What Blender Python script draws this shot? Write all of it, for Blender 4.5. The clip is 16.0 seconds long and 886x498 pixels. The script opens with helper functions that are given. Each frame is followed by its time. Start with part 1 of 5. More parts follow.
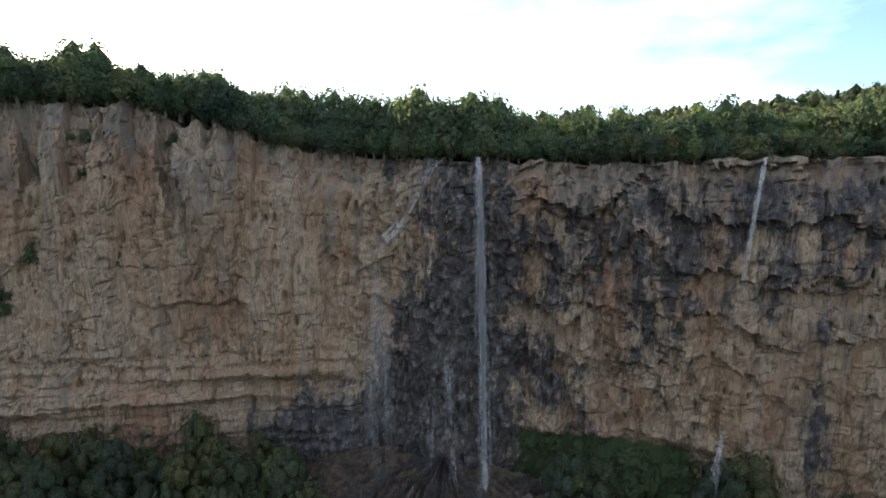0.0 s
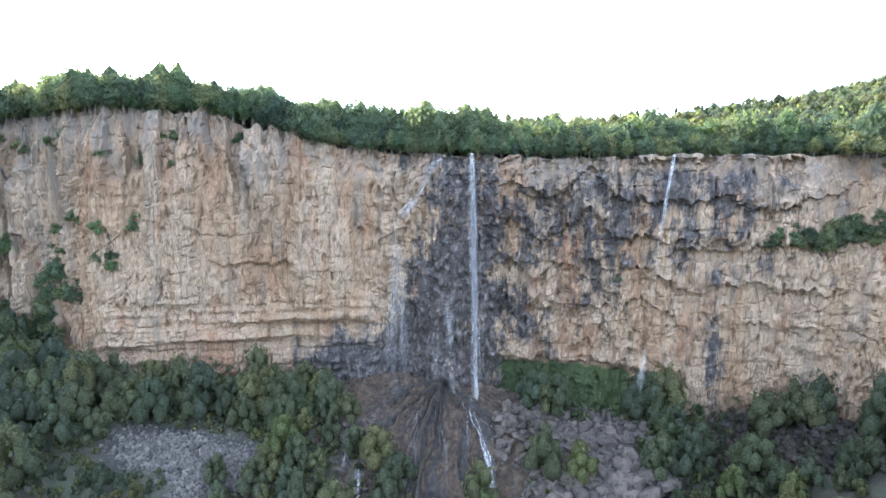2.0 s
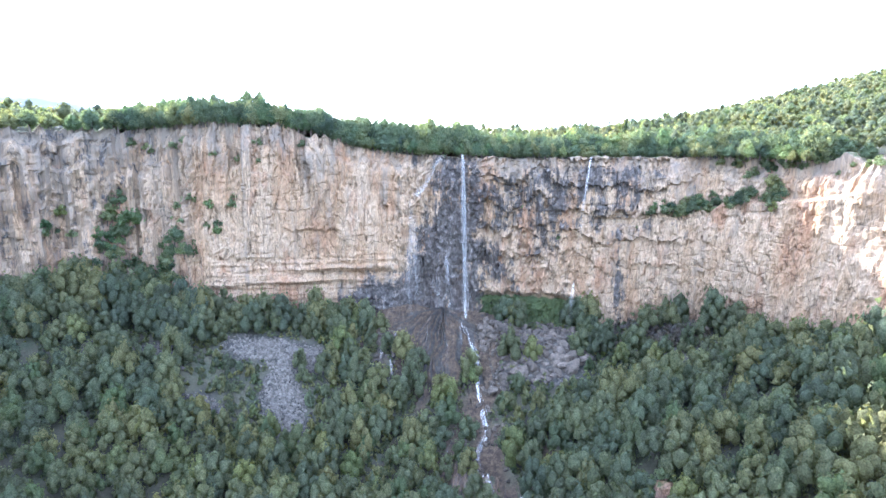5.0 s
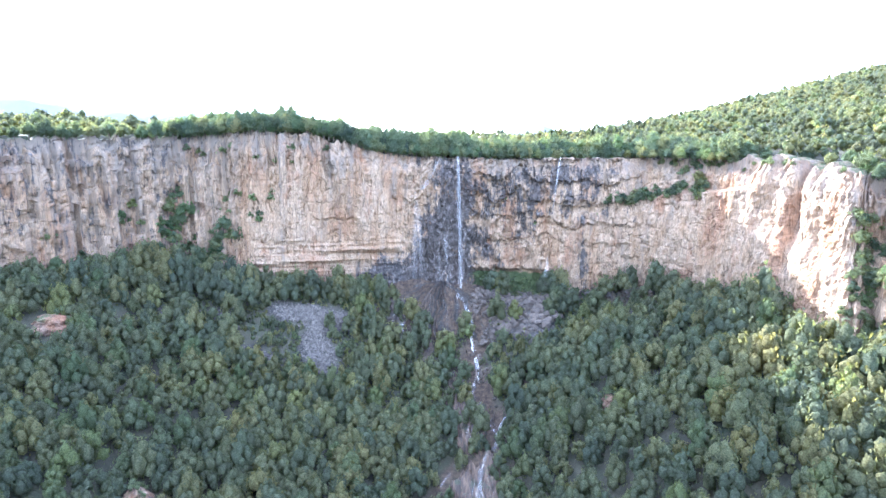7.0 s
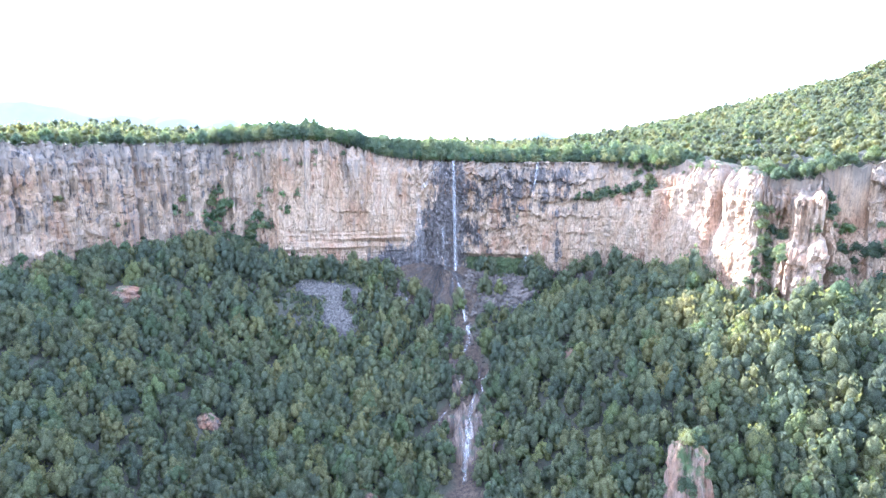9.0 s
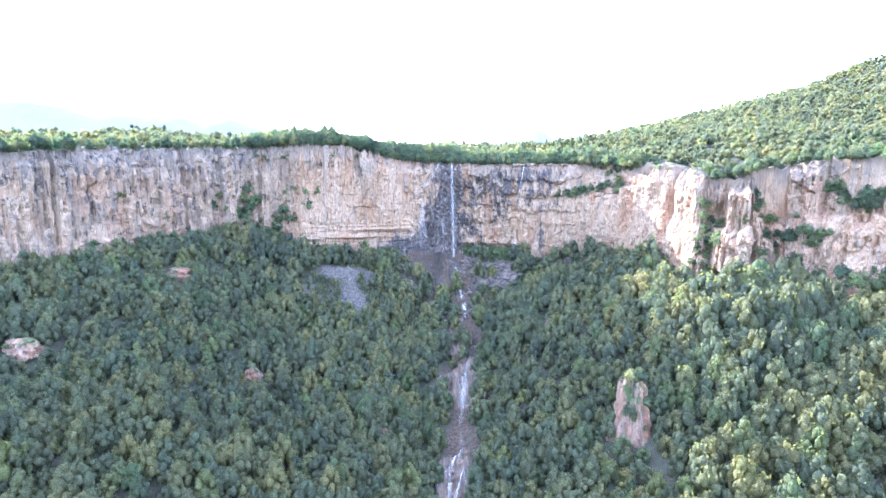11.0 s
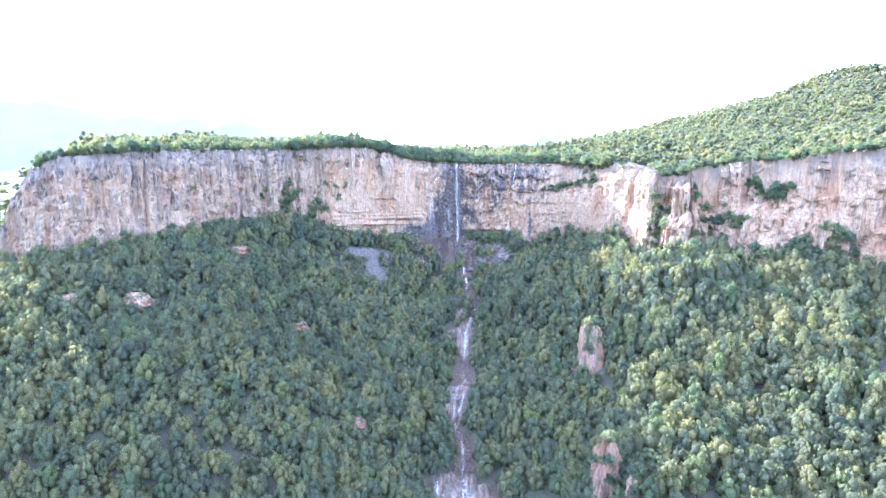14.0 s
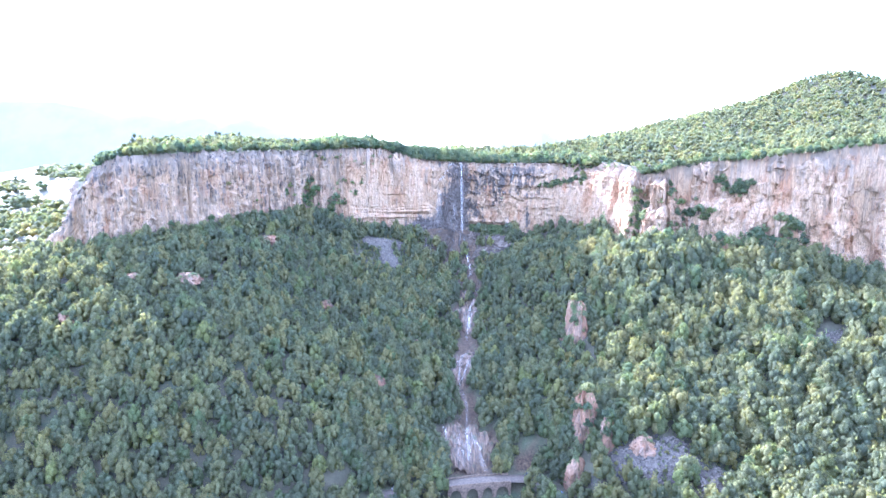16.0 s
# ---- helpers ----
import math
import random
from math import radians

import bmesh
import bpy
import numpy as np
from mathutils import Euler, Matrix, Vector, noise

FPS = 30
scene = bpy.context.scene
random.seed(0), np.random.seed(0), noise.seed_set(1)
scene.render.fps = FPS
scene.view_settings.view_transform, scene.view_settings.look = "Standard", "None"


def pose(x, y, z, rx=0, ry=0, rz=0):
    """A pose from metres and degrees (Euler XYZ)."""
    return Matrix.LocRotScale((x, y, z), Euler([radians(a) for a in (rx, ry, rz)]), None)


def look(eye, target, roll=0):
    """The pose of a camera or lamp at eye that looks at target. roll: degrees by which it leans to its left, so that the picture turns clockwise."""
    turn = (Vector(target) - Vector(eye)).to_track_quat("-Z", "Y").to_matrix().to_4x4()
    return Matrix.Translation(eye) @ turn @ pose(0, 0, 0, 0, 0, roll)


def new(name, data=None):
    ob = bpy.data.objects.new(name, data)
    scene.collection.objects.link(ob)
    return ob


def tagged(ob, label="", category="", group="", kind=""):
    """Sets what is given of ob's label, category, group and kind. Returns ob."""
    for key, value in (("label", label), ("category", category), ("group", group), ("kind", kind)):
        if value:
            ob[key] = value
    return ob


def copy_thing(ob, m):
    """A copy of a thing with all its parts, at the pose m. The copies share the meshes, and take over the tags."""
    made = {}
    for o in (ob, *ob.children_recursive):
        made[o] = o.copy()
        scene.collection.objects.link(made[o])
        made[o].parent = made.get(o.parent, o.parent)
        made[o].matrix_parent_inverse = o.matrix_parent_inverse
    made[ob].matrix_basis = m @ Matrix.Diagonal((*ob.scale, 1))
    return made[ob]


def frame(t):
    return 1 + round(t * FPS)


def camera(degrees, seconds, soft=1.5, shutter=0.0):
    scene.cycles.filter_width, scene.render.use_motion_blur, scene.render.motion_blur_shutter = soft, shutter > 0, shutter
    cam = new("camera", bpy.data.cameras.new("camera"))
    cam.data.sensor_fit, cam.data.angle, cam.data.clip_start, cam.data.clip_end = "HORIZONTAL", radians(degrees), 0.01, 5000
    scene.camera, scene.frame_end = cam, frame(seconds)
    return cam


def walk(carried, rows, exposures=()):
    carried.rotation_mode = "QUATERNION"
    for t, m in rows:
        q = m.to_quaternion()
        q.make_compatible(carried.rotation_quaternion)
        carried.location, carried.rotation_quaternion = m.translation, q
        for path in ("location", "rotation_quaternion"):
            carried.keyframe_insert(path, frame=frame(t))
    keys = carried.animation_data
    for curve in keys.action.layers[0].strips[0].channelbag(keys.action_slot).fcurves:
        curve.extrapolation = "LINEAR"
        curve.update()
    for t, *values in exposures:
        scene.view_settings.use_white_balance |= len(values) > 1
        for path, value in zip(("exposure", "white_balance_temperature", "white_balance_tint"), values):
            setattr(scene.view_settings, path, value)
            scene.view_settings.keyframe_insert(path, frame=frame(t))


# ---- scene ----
cam = camera(76.4, 16.0, soft=1.45)
PATH = [
    (0, (-1.138, -0.654, 167.278), (-1.302, 1.319, 166.995), 0.0),
    (0.5, (-1.128, -8.335, 167.142), (-1.285, -6.361, 166.856), 0.1),
    (1, (-1.087, -16.778, 167.025), (-1.238, -14.805, 166.735), 0.2),
    (1.5, (-1.166, -26.043, 166.921), (-1.308, -24.069, 166.627), 0.2),
    (2, (-1.429, -36.4, 166.871), (-1.553, -34.427, 166.568), 0.3),
    (2.5, (-1.994, -47.045, 166.823), (-2.1, -45.072, 166.514), 0.4),
    (3, (-2.763, -58.358, 166.824), (-2.846, -56.384, 166.51), 0.4),
    (3.5, (-3.738, -70.113, 166.847), (-3.803, -68.139, 166.535), 0.3),
    (4, (-4.88, -82.274, 166.883), (-4.932, -80.299, 166.572), 0.3),
    (4.2, (-5.406, -87.112, 166.893), (-5.45, -85.137, 166.584), 0.5),
    (6.3, (-11.484, -137.646, 167.171), (-11.472, -135.671, 166.86), 0.1),
    (6.5, (-11.897, -142.634, 167.184), (-11.88, -140.659, 166.873), 0.2),
    (7, (-12.531, -155.34, 167.237), (-12.508, -153.364, 166.928), 0.3),
    (7.5, (-12.878, -168.051, 167.3), (-12.85, -166.075, 166.993), 0.3),
    (8, (-13.056, -180.89, 167.379), (-13.026, -178.914, 167.074), 0.3),
    (8.5, (-13.22, -193.499, 167.469), (-13.189, -191.523, 167.167), 0.5),
    (9, (-13.463, -206.05, 167.549), (-13.429, -204.073, 167.249), 0.5),
    (9.2, (-13.622, -211.04, 167.578), (-13.585, -209.063, 167.279), 0.5),
    (11.3, (-15.937, -263.073, 168.608), (-15.893, -261.097, 168.307), 0.6),
    (11.5, (-16.176, -268.05, 168.635), (-16.131, -266.073, 168.333), 0.7),
    (12, (-16.785, -280.614, 168.683), (-16.742, -278.638, 168.378), 0.7),
    (12.5, (-17.373, -293.004, 168.703), (-17.331, -291.027, 168.4), 0.6),
    (13, (-17.933, -305.333, 168.71), (-17.894, -303.356, 168.408), 0.6),
    (13.5, (-18.496, -317.593, 168.711), (-18.461, -315.617, 168.409), 0.7),
    (14, (-19.117, -329.922, 168.708), (-19.086, -327.946, 168.406), 0.7),
    (14.5, (-19.851, -342.039, 168.695), (-19.821, -340.062, 168.392), 0.7),
    (15, (-20.669, -354.13, 168.683), (-20.642, -352.153, 168.38), 0.7),
    (15.5, (-21.526, -366.261, 168.671), (-21.503, -364.285, 168.367), 0.8),
    (16, (-22.363, -378.608, 168.664), (-22.342, -376.631, 168.359), 0.8),
]
EXPOSURES = [(0.0, 1.48, 5470, 9), (0.5, 2.02, 5380, 10), (1.0, 2.6, 5280, 10), (2.0, 3.28, 5120, 11), (3.5, 3.72, 5000, 13), (7.0, 3.9, 4840, 18), (9.0, 3.96, 4770, 20), (12.5, 4.06, 4690, 23), (16.0, 4.12, 4630, 25)]
walk(cam, [(t, look(eye, target, roll)) for t, eye, target, roll in PATH], EXPOSURES)

# ---- sky and sun ----
SUN_ELEV, SUN_LEFT = 22.6, 47.0   # the sun stands behind the cliff, a little to the left
world = bpy.data.worlds.new("world")
scene.world = world
world.use_nodes = True
wn, wl = world.node_tree.nodes, world.node_tree.links
wn.clear()
w_out = wn.new("ShaderNodeOutputWorld")
w_bg = wn.new("ShaderNodeBackground")
w_sky = wn.new("ShaderNodeTexSky")
w_sky.sky_type = "NISHITA"
w_sky.sun_disc = False
w_sky.sun_elevation = radians(SUN_ELEV)
w_sky.sun_rotation = radians(-SUN_LEFT)
w_sky.altitude, w_sky.dust_density, w_sky.ozone_density = 700, 3.0, 1.0
w_bg.inputs["Strength"].default_value = 0.105
# thin broken cloud over the whole sky
w_tc = wn.new("ShaderNodeTexCoord")
w_map = wn.new("ShaderNodeMapping")
w_map.inputs["Scale"].default_value = (1.6, 1.6, 4.5)
w_noise = wn.new("ShaderNodeTexNoise")
w_noise.inputs["Scale"].default_value = 1.7
w_noise.inputs["Detail"].default_value = 7
w_noise.inputs["Roughness"].default_value = 0.52
w_ramp = wn.new("ShaderNodeValToRGB")
w_ramp.color_ramp.elements[0].position, w_ramp.color_ramp.elements[0].color = 0.40, (0, 0, 0, 1)
w_ramp.color_ramp.elements[1].position, w_ramp.color_ramp.elements[1].color = 0.60, (0.85, 0.85, 0.85, 1)
w_mix = wn.new("ShaderNodeMix")
w_mix.data_type = "RGBA"
w_mix.inputs["B"].default_value = (6.5, 6.7, 7.0, 1)
wl.new(w_tc.outputs["Generated"], w_map.inputs["Vector"])
wl.new(w_map.outputs["Vector"], w_noise.inputs["Vector"])
wl.new(w_noise.outputs["Fac"], w_ramp.inputs["Fac"])
wl.new(w_ramp.outputs["Color"], w_mix.inputs["Factor"])
wl.new(w_sky.outputs["Color"], w_mix.inputs["A"])
wl.new(w_mix.outputs["Result"], w_bg.inputs["Color"])
wl.new(w_bg.outputs["Background"], w_out.inputs["Surface"])

sun_data = bpy.data.lights.new("sun", "SUN")
sun_data.energy, sun_data.angle, sun_data.color = 3.0, radians(0.53), (1.0, 0.89, 0.70)
sun = new("sun", sun_data)
e_, a_ = radians(SUN_ELEV), radians(SUN_LEFT)
TO_SUN = Vector((-math.sin(a_) * math.cos(e_), math.cos(a_) * math.cos(e_), math.sin(e_)))
sun.matrix_world = look(TO_SUN * 400 + Vector((0, 0, 170)), (0, 0, 170))


# ---- numbers: noise, curves ----
def hash3(i, j, k, seed):
    h = (i.astype(np.int64) * 374761393 + j.astype(np.int64) * 668265263 + k.astype(np.int64) * 2147483647 + seed * 1274126177) & 0xFFFFFFFF
    h = ((h ^ (h >> 13)) * 1274126177) & 0xFFFFFFFF
    h = ((h ^ (h >> 16)) * 2246822519) & 0xFFFFFFFF
    return ((h ^ (h >> 15)) & 0xFFFFFF) / float(0xFFFFFF)


def vnoise(x, y, z=0.0, seed=0):
    """Smooth value noise, 0 to 1."""
    x, y, z = np.broadcast_arrays(np.asarray(x, float), np.asarray(y, float), np.asarray(z, float))
    i, j, k = np.floor(x), np.floor(y), np.floor(z)
    u, v, w = x - i, y - j, z - k
    u, v, w = u * u * (3 - 2 * u), v * v * (3 - 2 * v), w * w * (3 - 2 * w)
    out = 0.0
    for a in (0, 1):
        for b in (0, 1):
            for c in (0, 1):
                out = out + hash3(i + a, j + b, k + c, seed) * (u if a else 1 - u) * (v if b else 1 - v) * (w if c else 1 - w)
    return out


def fbm(x, y, z=0.0, seed=0, octaves=4, gain=0.5):
    """Layered noise, about -1 to 1."""
    x, y, z = np.asarray(x, float), np.asarray(y, float), np.asarray(z, float)
    out, amp, tot = 0.0, 1.0, 0.0
    for o in range(octaves):
        out = out + amp * (vnoise(x * 2 ** o + 17.3 * o, y * 2 ** o, z * 2 ** o, seed + o) * 2 - 1)
        tot += amp
        amp *= gain
    return out / tot * 1.6


def ridge(x, y, z=0.0, seed=0, octaves=3):
    out, amp, tot = 0.0, 1.0, 0.0
    for o in range(octaves):
        out = out + amp * (1 - np.abs(vnoise(np.asarray(x) * 2 ** o + 9.1 * o, np.asarray(y) * 2 ** o, np.asarray(z) * 2.0 ** o, seed + o) * 2 - 1) * 2)
        tot += amp
        amp *= 0.5
    return out / tot


def cells(x, y, seed=0):
    """A value for each cell of an irregular block pattern, and the distance to the cell's middle."""
    x, y = np.asarray(x, float), np.asarray(y, float)
    i, j = np.floor(x), np.floor(y)
    best, val = np.full(x.shape, 9.0), np.zeros(x.shape)
    for a in (-1, 0, 1):
        for b in (-1, 0, 1):
            cx, cy = i + a, j + b
            px = cx + hash3(cx, cy, cx * 0, seed)
            py = cy + hash3(cx, cy, cx * 0 + 1, seed)
            d = np.hypot(x - px, y - py)
            near = d < best
            best = np.where(near, d, best)
            val = np.where(near, hash3(cx, cy, cx * 0 + 2, seed), val)
    return val, best


def smooth(a, b, x):
    t = np.clip((np.asarray(x, float) - a) / (b - a), 0, 1)
    return t * t * (3 - 2 * t)


def bump(x, mid, half, soft):
    return smooth(mid - half - soft, mid - half + soft, x) * (1 - smooth(mid + half - soft, mid + half + soft, x))


def spline(points, step):
    """Points of any dimension, joined by a smooth curve and sampled about every step metres (in x and y)."""
    p = np.asarray(points, float)
    p = np.vstack([2 * p[0] - p[1], p, 2 * p[-1] - p[-2]])
    out = []
    for a, b, c, d in zip(p, p[1:], p[2:], p[3:]):
        n = max(2, int(np.hypot(*(c - b)[:2]) / step))
        t = (np.arange(n) / n)[:, None]
        out.append(0.5 * (2 * b + (c - a) * t + (2 * a - 5 * b + 4 * c - d) * t * t + (3 * b - a - 3 * c + d) * t ** 3))
    out.append(p[-2:-1])
    return np.vstack(out)


def near_line(x, y, line):
    """Distance of each place to a sampled line, and the index of the nearest sample."""
    x, y = np.asarray(x, float).ravel(), np.asarray(y, float).ravel()
    dist, idx = np.empty(len(x)), np.empty(len(x), int)
    for a in range(0, len(x), 8000):
        d = (x[a:a + 8000, None] - line[None, :, 0]) ** 2 + (y[a:a + 8000, None] - line[None, :, 1]) ** 2
        idx[a:a + 8000] = d.argmin(1)
        dist[a:a + 8000] = np.sqrt(d.min(1))
    return dist, idx


# ---- plan ----
# The cliff's rim from the far left end to the right: x, y, height of the rim, height of the foot.
RIM = [
    (-900, 900, 120, 100), (-480, 330, 140, 96), (-345, 110, 116, 98), (-290, 10, 117, 102), (-268, -14, 128, 106), (-253, -17, 148, 107), (-240, -14, 165, 109), (-211, -5, 171, 113),
    (-180, 42, 174.5, 117), (-150, 78, 176, 119), (-122, 99, 177.5, 115), (-96, 92, 179.5, 110), (-65, 101, 178.5, 107),
    (-39, 106, 171.5, 107), (-18, 105, 169.7, 106), (-3, 101, 169.5, 104), (18, 98, 169, 107), (42, 93, 169.2, 108),
    (62, 90, 169.4, 110), (80, 79, 169.6, 113), (93, 60, 168.5, 114), (101, 45, 168.5, 114), (107.5, 31, 167, 112), (110, 18, 166, 106), (111.5, 10, 165, 106),
    (117, 9.5, 163, 106), (124, 4, 164, 106), (132, -2, 167, 109), (142, 0, 169, 111), (155, -9, 172, 113), (170, -26, 173, 112), (200, -42, 178, 108), (250, -64, 184, 104),
    (330, -120, 184, 98), (470, -230, 176, 90), (900, -560, 160, 80),
]
rim = spline(RIM, 1.0)
tan = np.gradient(rim[:, :2], axis=0)
kernel = np.ones(15) / 15
tan = np.stack([np.convolve(np.pad(tan[:, c], 7, mode="edge"), kernel, "valid") for c in (0, 1)], 1)
tan /= np.linalg.norm(tan, axis=1)[:, None]
rim_n = np.stack([tan[:, 1], -tan[:, 0]], 1)          # points out of the rock, towards the valley
rim_s = np.concatenate([[0], np.cumsum(np.hypot(*np.diff(rim[:, :2], axis=0).T))])

# The slope under the cliff: heights on a coarse lattice.
GX = np.array([-300, -230, -170, -120, -80, -40, 0, 40, 80, 120, 170, 230], float)
GY = np.array([90, 40, -10, -60, -110, -180], float)
GZ = np.array([
    [107, 115, 124, 117, 109, 104, 102, 104, 107, 110, 116, 123],
    [98, 106, 113, 98, 82, 71, 74, 94, 109, 112, 113, 116],
    [95, 108, 104, 84, 64, 55, 53, 76, 101, 110, 112, 107],
    [85, 94, 92, 77, 62, 47, 40, 56, 78, 86, 98, 98],
    [66, 69, 66, 61, 46, 29, 20, 34, 54, 59, 74, 86],
    [37, 34, 24, 12, 0, -2, 0, 8, 26, 37, 47, 60],
], float)
ROAD = spline([(-95, -215, 12), (-72, -165, 14), (-44, -136, 15), (-14, -126.5, 15), (8, -122.5, 15), (22, -122, 15), (31, -127, 15), (37, -138, 14.5), (42, -160, 14), (60, -200, 12), (130, -300, 8)], 1.0)
SIDE = spline([(23, 46), (18, 39), (12, 34), (8, 28)], 1.0)
RILLS = [spline(q, 1.0) for q in ([(-13, 73), (-19, 61), (-25, 52), (-30, 45)], [(-3, 64), (-9, 50), (-15, 38), (-20, 28)], [(-2, 30), (-8, 20), (-14, 8)], [(-27, 92), (-31, 82), (-31, 74)])]
STREAM = spline([(-2.5, 95), (-2, 89), (2, 79), (2.5, 69), (4.5, 60), (1.5, 51), (4, 42), (7, 34), (8.5, 27), (3, 18), (0.5, 3), (-1, -8), (-2, -18), (-2, -30), (-7, -48), (-8, -62), (-5, -73), (-4, -84), (-6, -93), (-5, -104), (-4, -116)], 1.0)


def cubic(a, b, c, d, t):
    return b + 0.5 * t * (c - a + t * (2 * a - 5 * b + 4 * c - d + t * (3 * (b - c) + d - a)))


def lattice(x, y):
    x, y = np.clip(x, GX[0], GX[-1]), np.clip(y, GY[-1], GY[0])
    i = np.clip(np.searchsorted(GX, x) - 1, 0, len(GX) - 2)
    j = np.clip(np.searchsorted(-GY, -y) - 1, 0, len(GY) - 2)
    u = (x - GX[i]) / (GX[i + 1] - GX[i])
    v = (y - GY[j]) / (GY[j + 1] - GY[j])
    rows = []
    for b in (-1, 0, 1, 2):
        jj = np.clip(j + b, 0, len(GY) - 1)
        rows.append(cubic(*[GZ[jj, np.clip(i + a, 0, len(GX) - 1)] for a in (-1, 0, 1, 2)], u))
    return cubic(*rows, v)


def side(x, y):
    """Signed distance in front of the rim line (behind it: minus), and the nearest rim sample."""
    d, k = near_line(x, y, rim)
    s = (np.ravel(x) - rim[k, 0]) * rim_n[k, 0] + (np.ravel(y) - rim[k, 1]) * rim_n[k, 1]
    return np.where(s >= 0, d, -d), k


def height(x, y):
    """Height of the ground at each place."""
    x, y = np.asarray(x, float).ravel(), np.asarray(y, float).ravel()
    d, k = side(x, y)
    front = lattice(x, y)
    far = np.maximum(np.maximum(np.abs(x) - 260, -y - 180), 0)
    front = front - smooth(0, 500, far) * 40 + fbm(x / 90, y / 90, 0, 5) * smooth(60, 400, far) * 30
    front = front + fbm(x / 30, y / 30, 0, 3) * 2.2 + fbm(x / 7, y / 7, 0, 4) * 0.5
    # heap of washed-out earth under the falls
    r = np.hypot(x + 9.5, (y - 101) / 1.2)
    heap = np.maximum(0, 1 - r / 29) * 6.5 * (1 + 0.3 * ridge(np.arctan2(x + 9.5, 101 - y) * 6, r / 40, 0, 8))
    # gully of the stream
    ds, _ = near_line(x, y, STREAM)
    front = front - 1.6 * np.exp(-(ds / 4.0) ** 2)
    foot = rim[k, 3]
    front = foot + (front - foot) * smooth(0, 34, d) + heap
    dr, kr = near_line(x, y, ROAD)
    front = ROAD[kr, 2] + (front - ROAD[kr, 2]) * smooth(4.5, 16, dr)
    south = (y < ROAD[kr, 1] - 0.5) & (np.abs(x - 2) < 22)
    front = np.where(south & (dr < 20), front - 8 * smooth(0.8, 3.4, dr) * (1 - smooth(12, 20, dr)), front)
    db = np.maximum(-d, 0)
    hill = 76 * np.exp(-(((x - 445) / 225) ** 2 + ((y - 320) / 240) ** 2))
    top = rim[k, 2] + (169.5 - rim[k, 2]) * smooth(15, 90, db) * smooth(40, 80, x)
    hill = hill + 20 * np.exp(-(((x - 440) / 52) ** 2 + ((y - 285) / 105) ** 2))
    back = top + 0.06 * np.minimum(db, 110) + hill * smooth(0, 60, db) + fbm(x / 60, y / 60, 0, 6) * 4 * smooth(5, 60, db)
    back = back + smooth(300, 1500, db) * (60 * fbm(x / 500, y / 500, 0, 7) - 30)
    return np.where(d > 0, front, np.where(db > 13, back, foot - 3 + (back - foot + 2.0) * smooth(9.0, 12.5, db)))


# ---- building blocks ----
def mesh_from(name, verts, faces, mat=None, shade=True, attrs=None):
    """A mesh from arrays: verts (n, 3) and faces (m, 3) or (m, 4)."""
    me = bpy.data.meshes.new(name)
    verts, faces = np.asarray(verts, np.float32), np.asarray(faces, np.int32)
    m, k = faces.shape
    me.vertices.add(len(verts))
    me.vertices.foreach_set("co", verts.ravel())
    me.loops.add(m * k)
    me.loops.foreach_set("vertex_index", faces.ravel())
    me.polygons.add(m)
    me.polygons.foreach_set("loop_start", np.arange(0, m * k, k, dtype=np.int32))
    me.polygons.foreach_set("loop_total", np.full(m, k, np.int32))
    me.polygons.foreach_set("use_smooth", np.full(m, shade, bool))
    for key, values in (attrs or {}).items():
        at = me.attributes.new(key, "FLOAT", "POINT")
        at.data.foreach_set("value", np.asarray(values, np.float32).ravel())
    if mat:
        me.materials.append(mat)
    me.update(calc_edges=True)
    me.validate()
    return me


def grid_faces(rows, cols):
    a = (np.arange(rows - 1)[:, None] * cols + np.arange(cols - 1)[None, :]).ravel()
    return np.stack([a, a + 1, a + cols + 1, a + cols], 1)


def part(name, bm_or_mesh, material, parent, label=""):
    me = bm_or_mesh
    if isinstance(me, bmesh.types.BMesh):
        me = bpy.data.meshes.new(name)
        bm_or_mesh.to_mesh(me)
        bm_or_mesh.free()
    if material and not me.materials:
        me.materials.append(material)
    ob = new(name, me)
    ob.parent = parent
    return tagged(ob, label)


def material(name):
    m = bpy.data.materials.new(name)
    m.use_nodes = True
    nt = m.node_tree
    return m, nt, nt.nodes["Principled BSDF"], nt.links


def node(nt, kind, **values):
    n = nt.nodes.new(kind)
    for key, v in values.items():
        n.inputs[key.replace("_", " ")].default_value = v
    return n


def noise_tex(nt, vec, scale, detail=4.0, rough=0.55):
    n = node(nt, "ShaderNodeTexNoise", Scale=scale, Detail=detail, Roughness=rough)
    if vec:
        nt.links.new(vec, n.inputs["Vector"])
    return n.outputs["Fac"]


def noise_colour(nt, vec, scale):
    n = node(nt, "ShaderNodeTexNoise", Scale=scale, Detail=3.0)
    nt.links.new(vec, n.inputs["Vector"])
    return n.outputs["Color"]


def ramp(nt, fac, *stops):
    n = nt.nodes.new("ShaderNodeValToRGB")
    while len(n.color_ramp.elements) < len(stops):
        n.color_ramp.elements.new(0.5)
    for el, (p, c) in zip(n.color_ramp.elements, stops):
        el.position = p
        el.color = (c, c, c, 1) if isinstance(c, (int, float)) else (*c, 1)
    nt.links.new(fac, n.inputs["Fac"])
    return n.outputs["Color"]


def mixed(nt, fac, a, b, mode="MIX"):
    n = nt.nodes.new("ShaderNodeMix")
    n.data_type, n.blend_type = "RGBA", mode
    for key, v in (("Factor", fac), ("A", a), ("B", b)):
        if isinstance(v, tuple):
            n.inputs[key].default_value = (*v, 1)
        elif isinstance(v, (int, float)):
            n.inputs[key].default_value = v
        else:
            nt.links.new(v, n.inputs[key])
    return n.outputs["Result"]


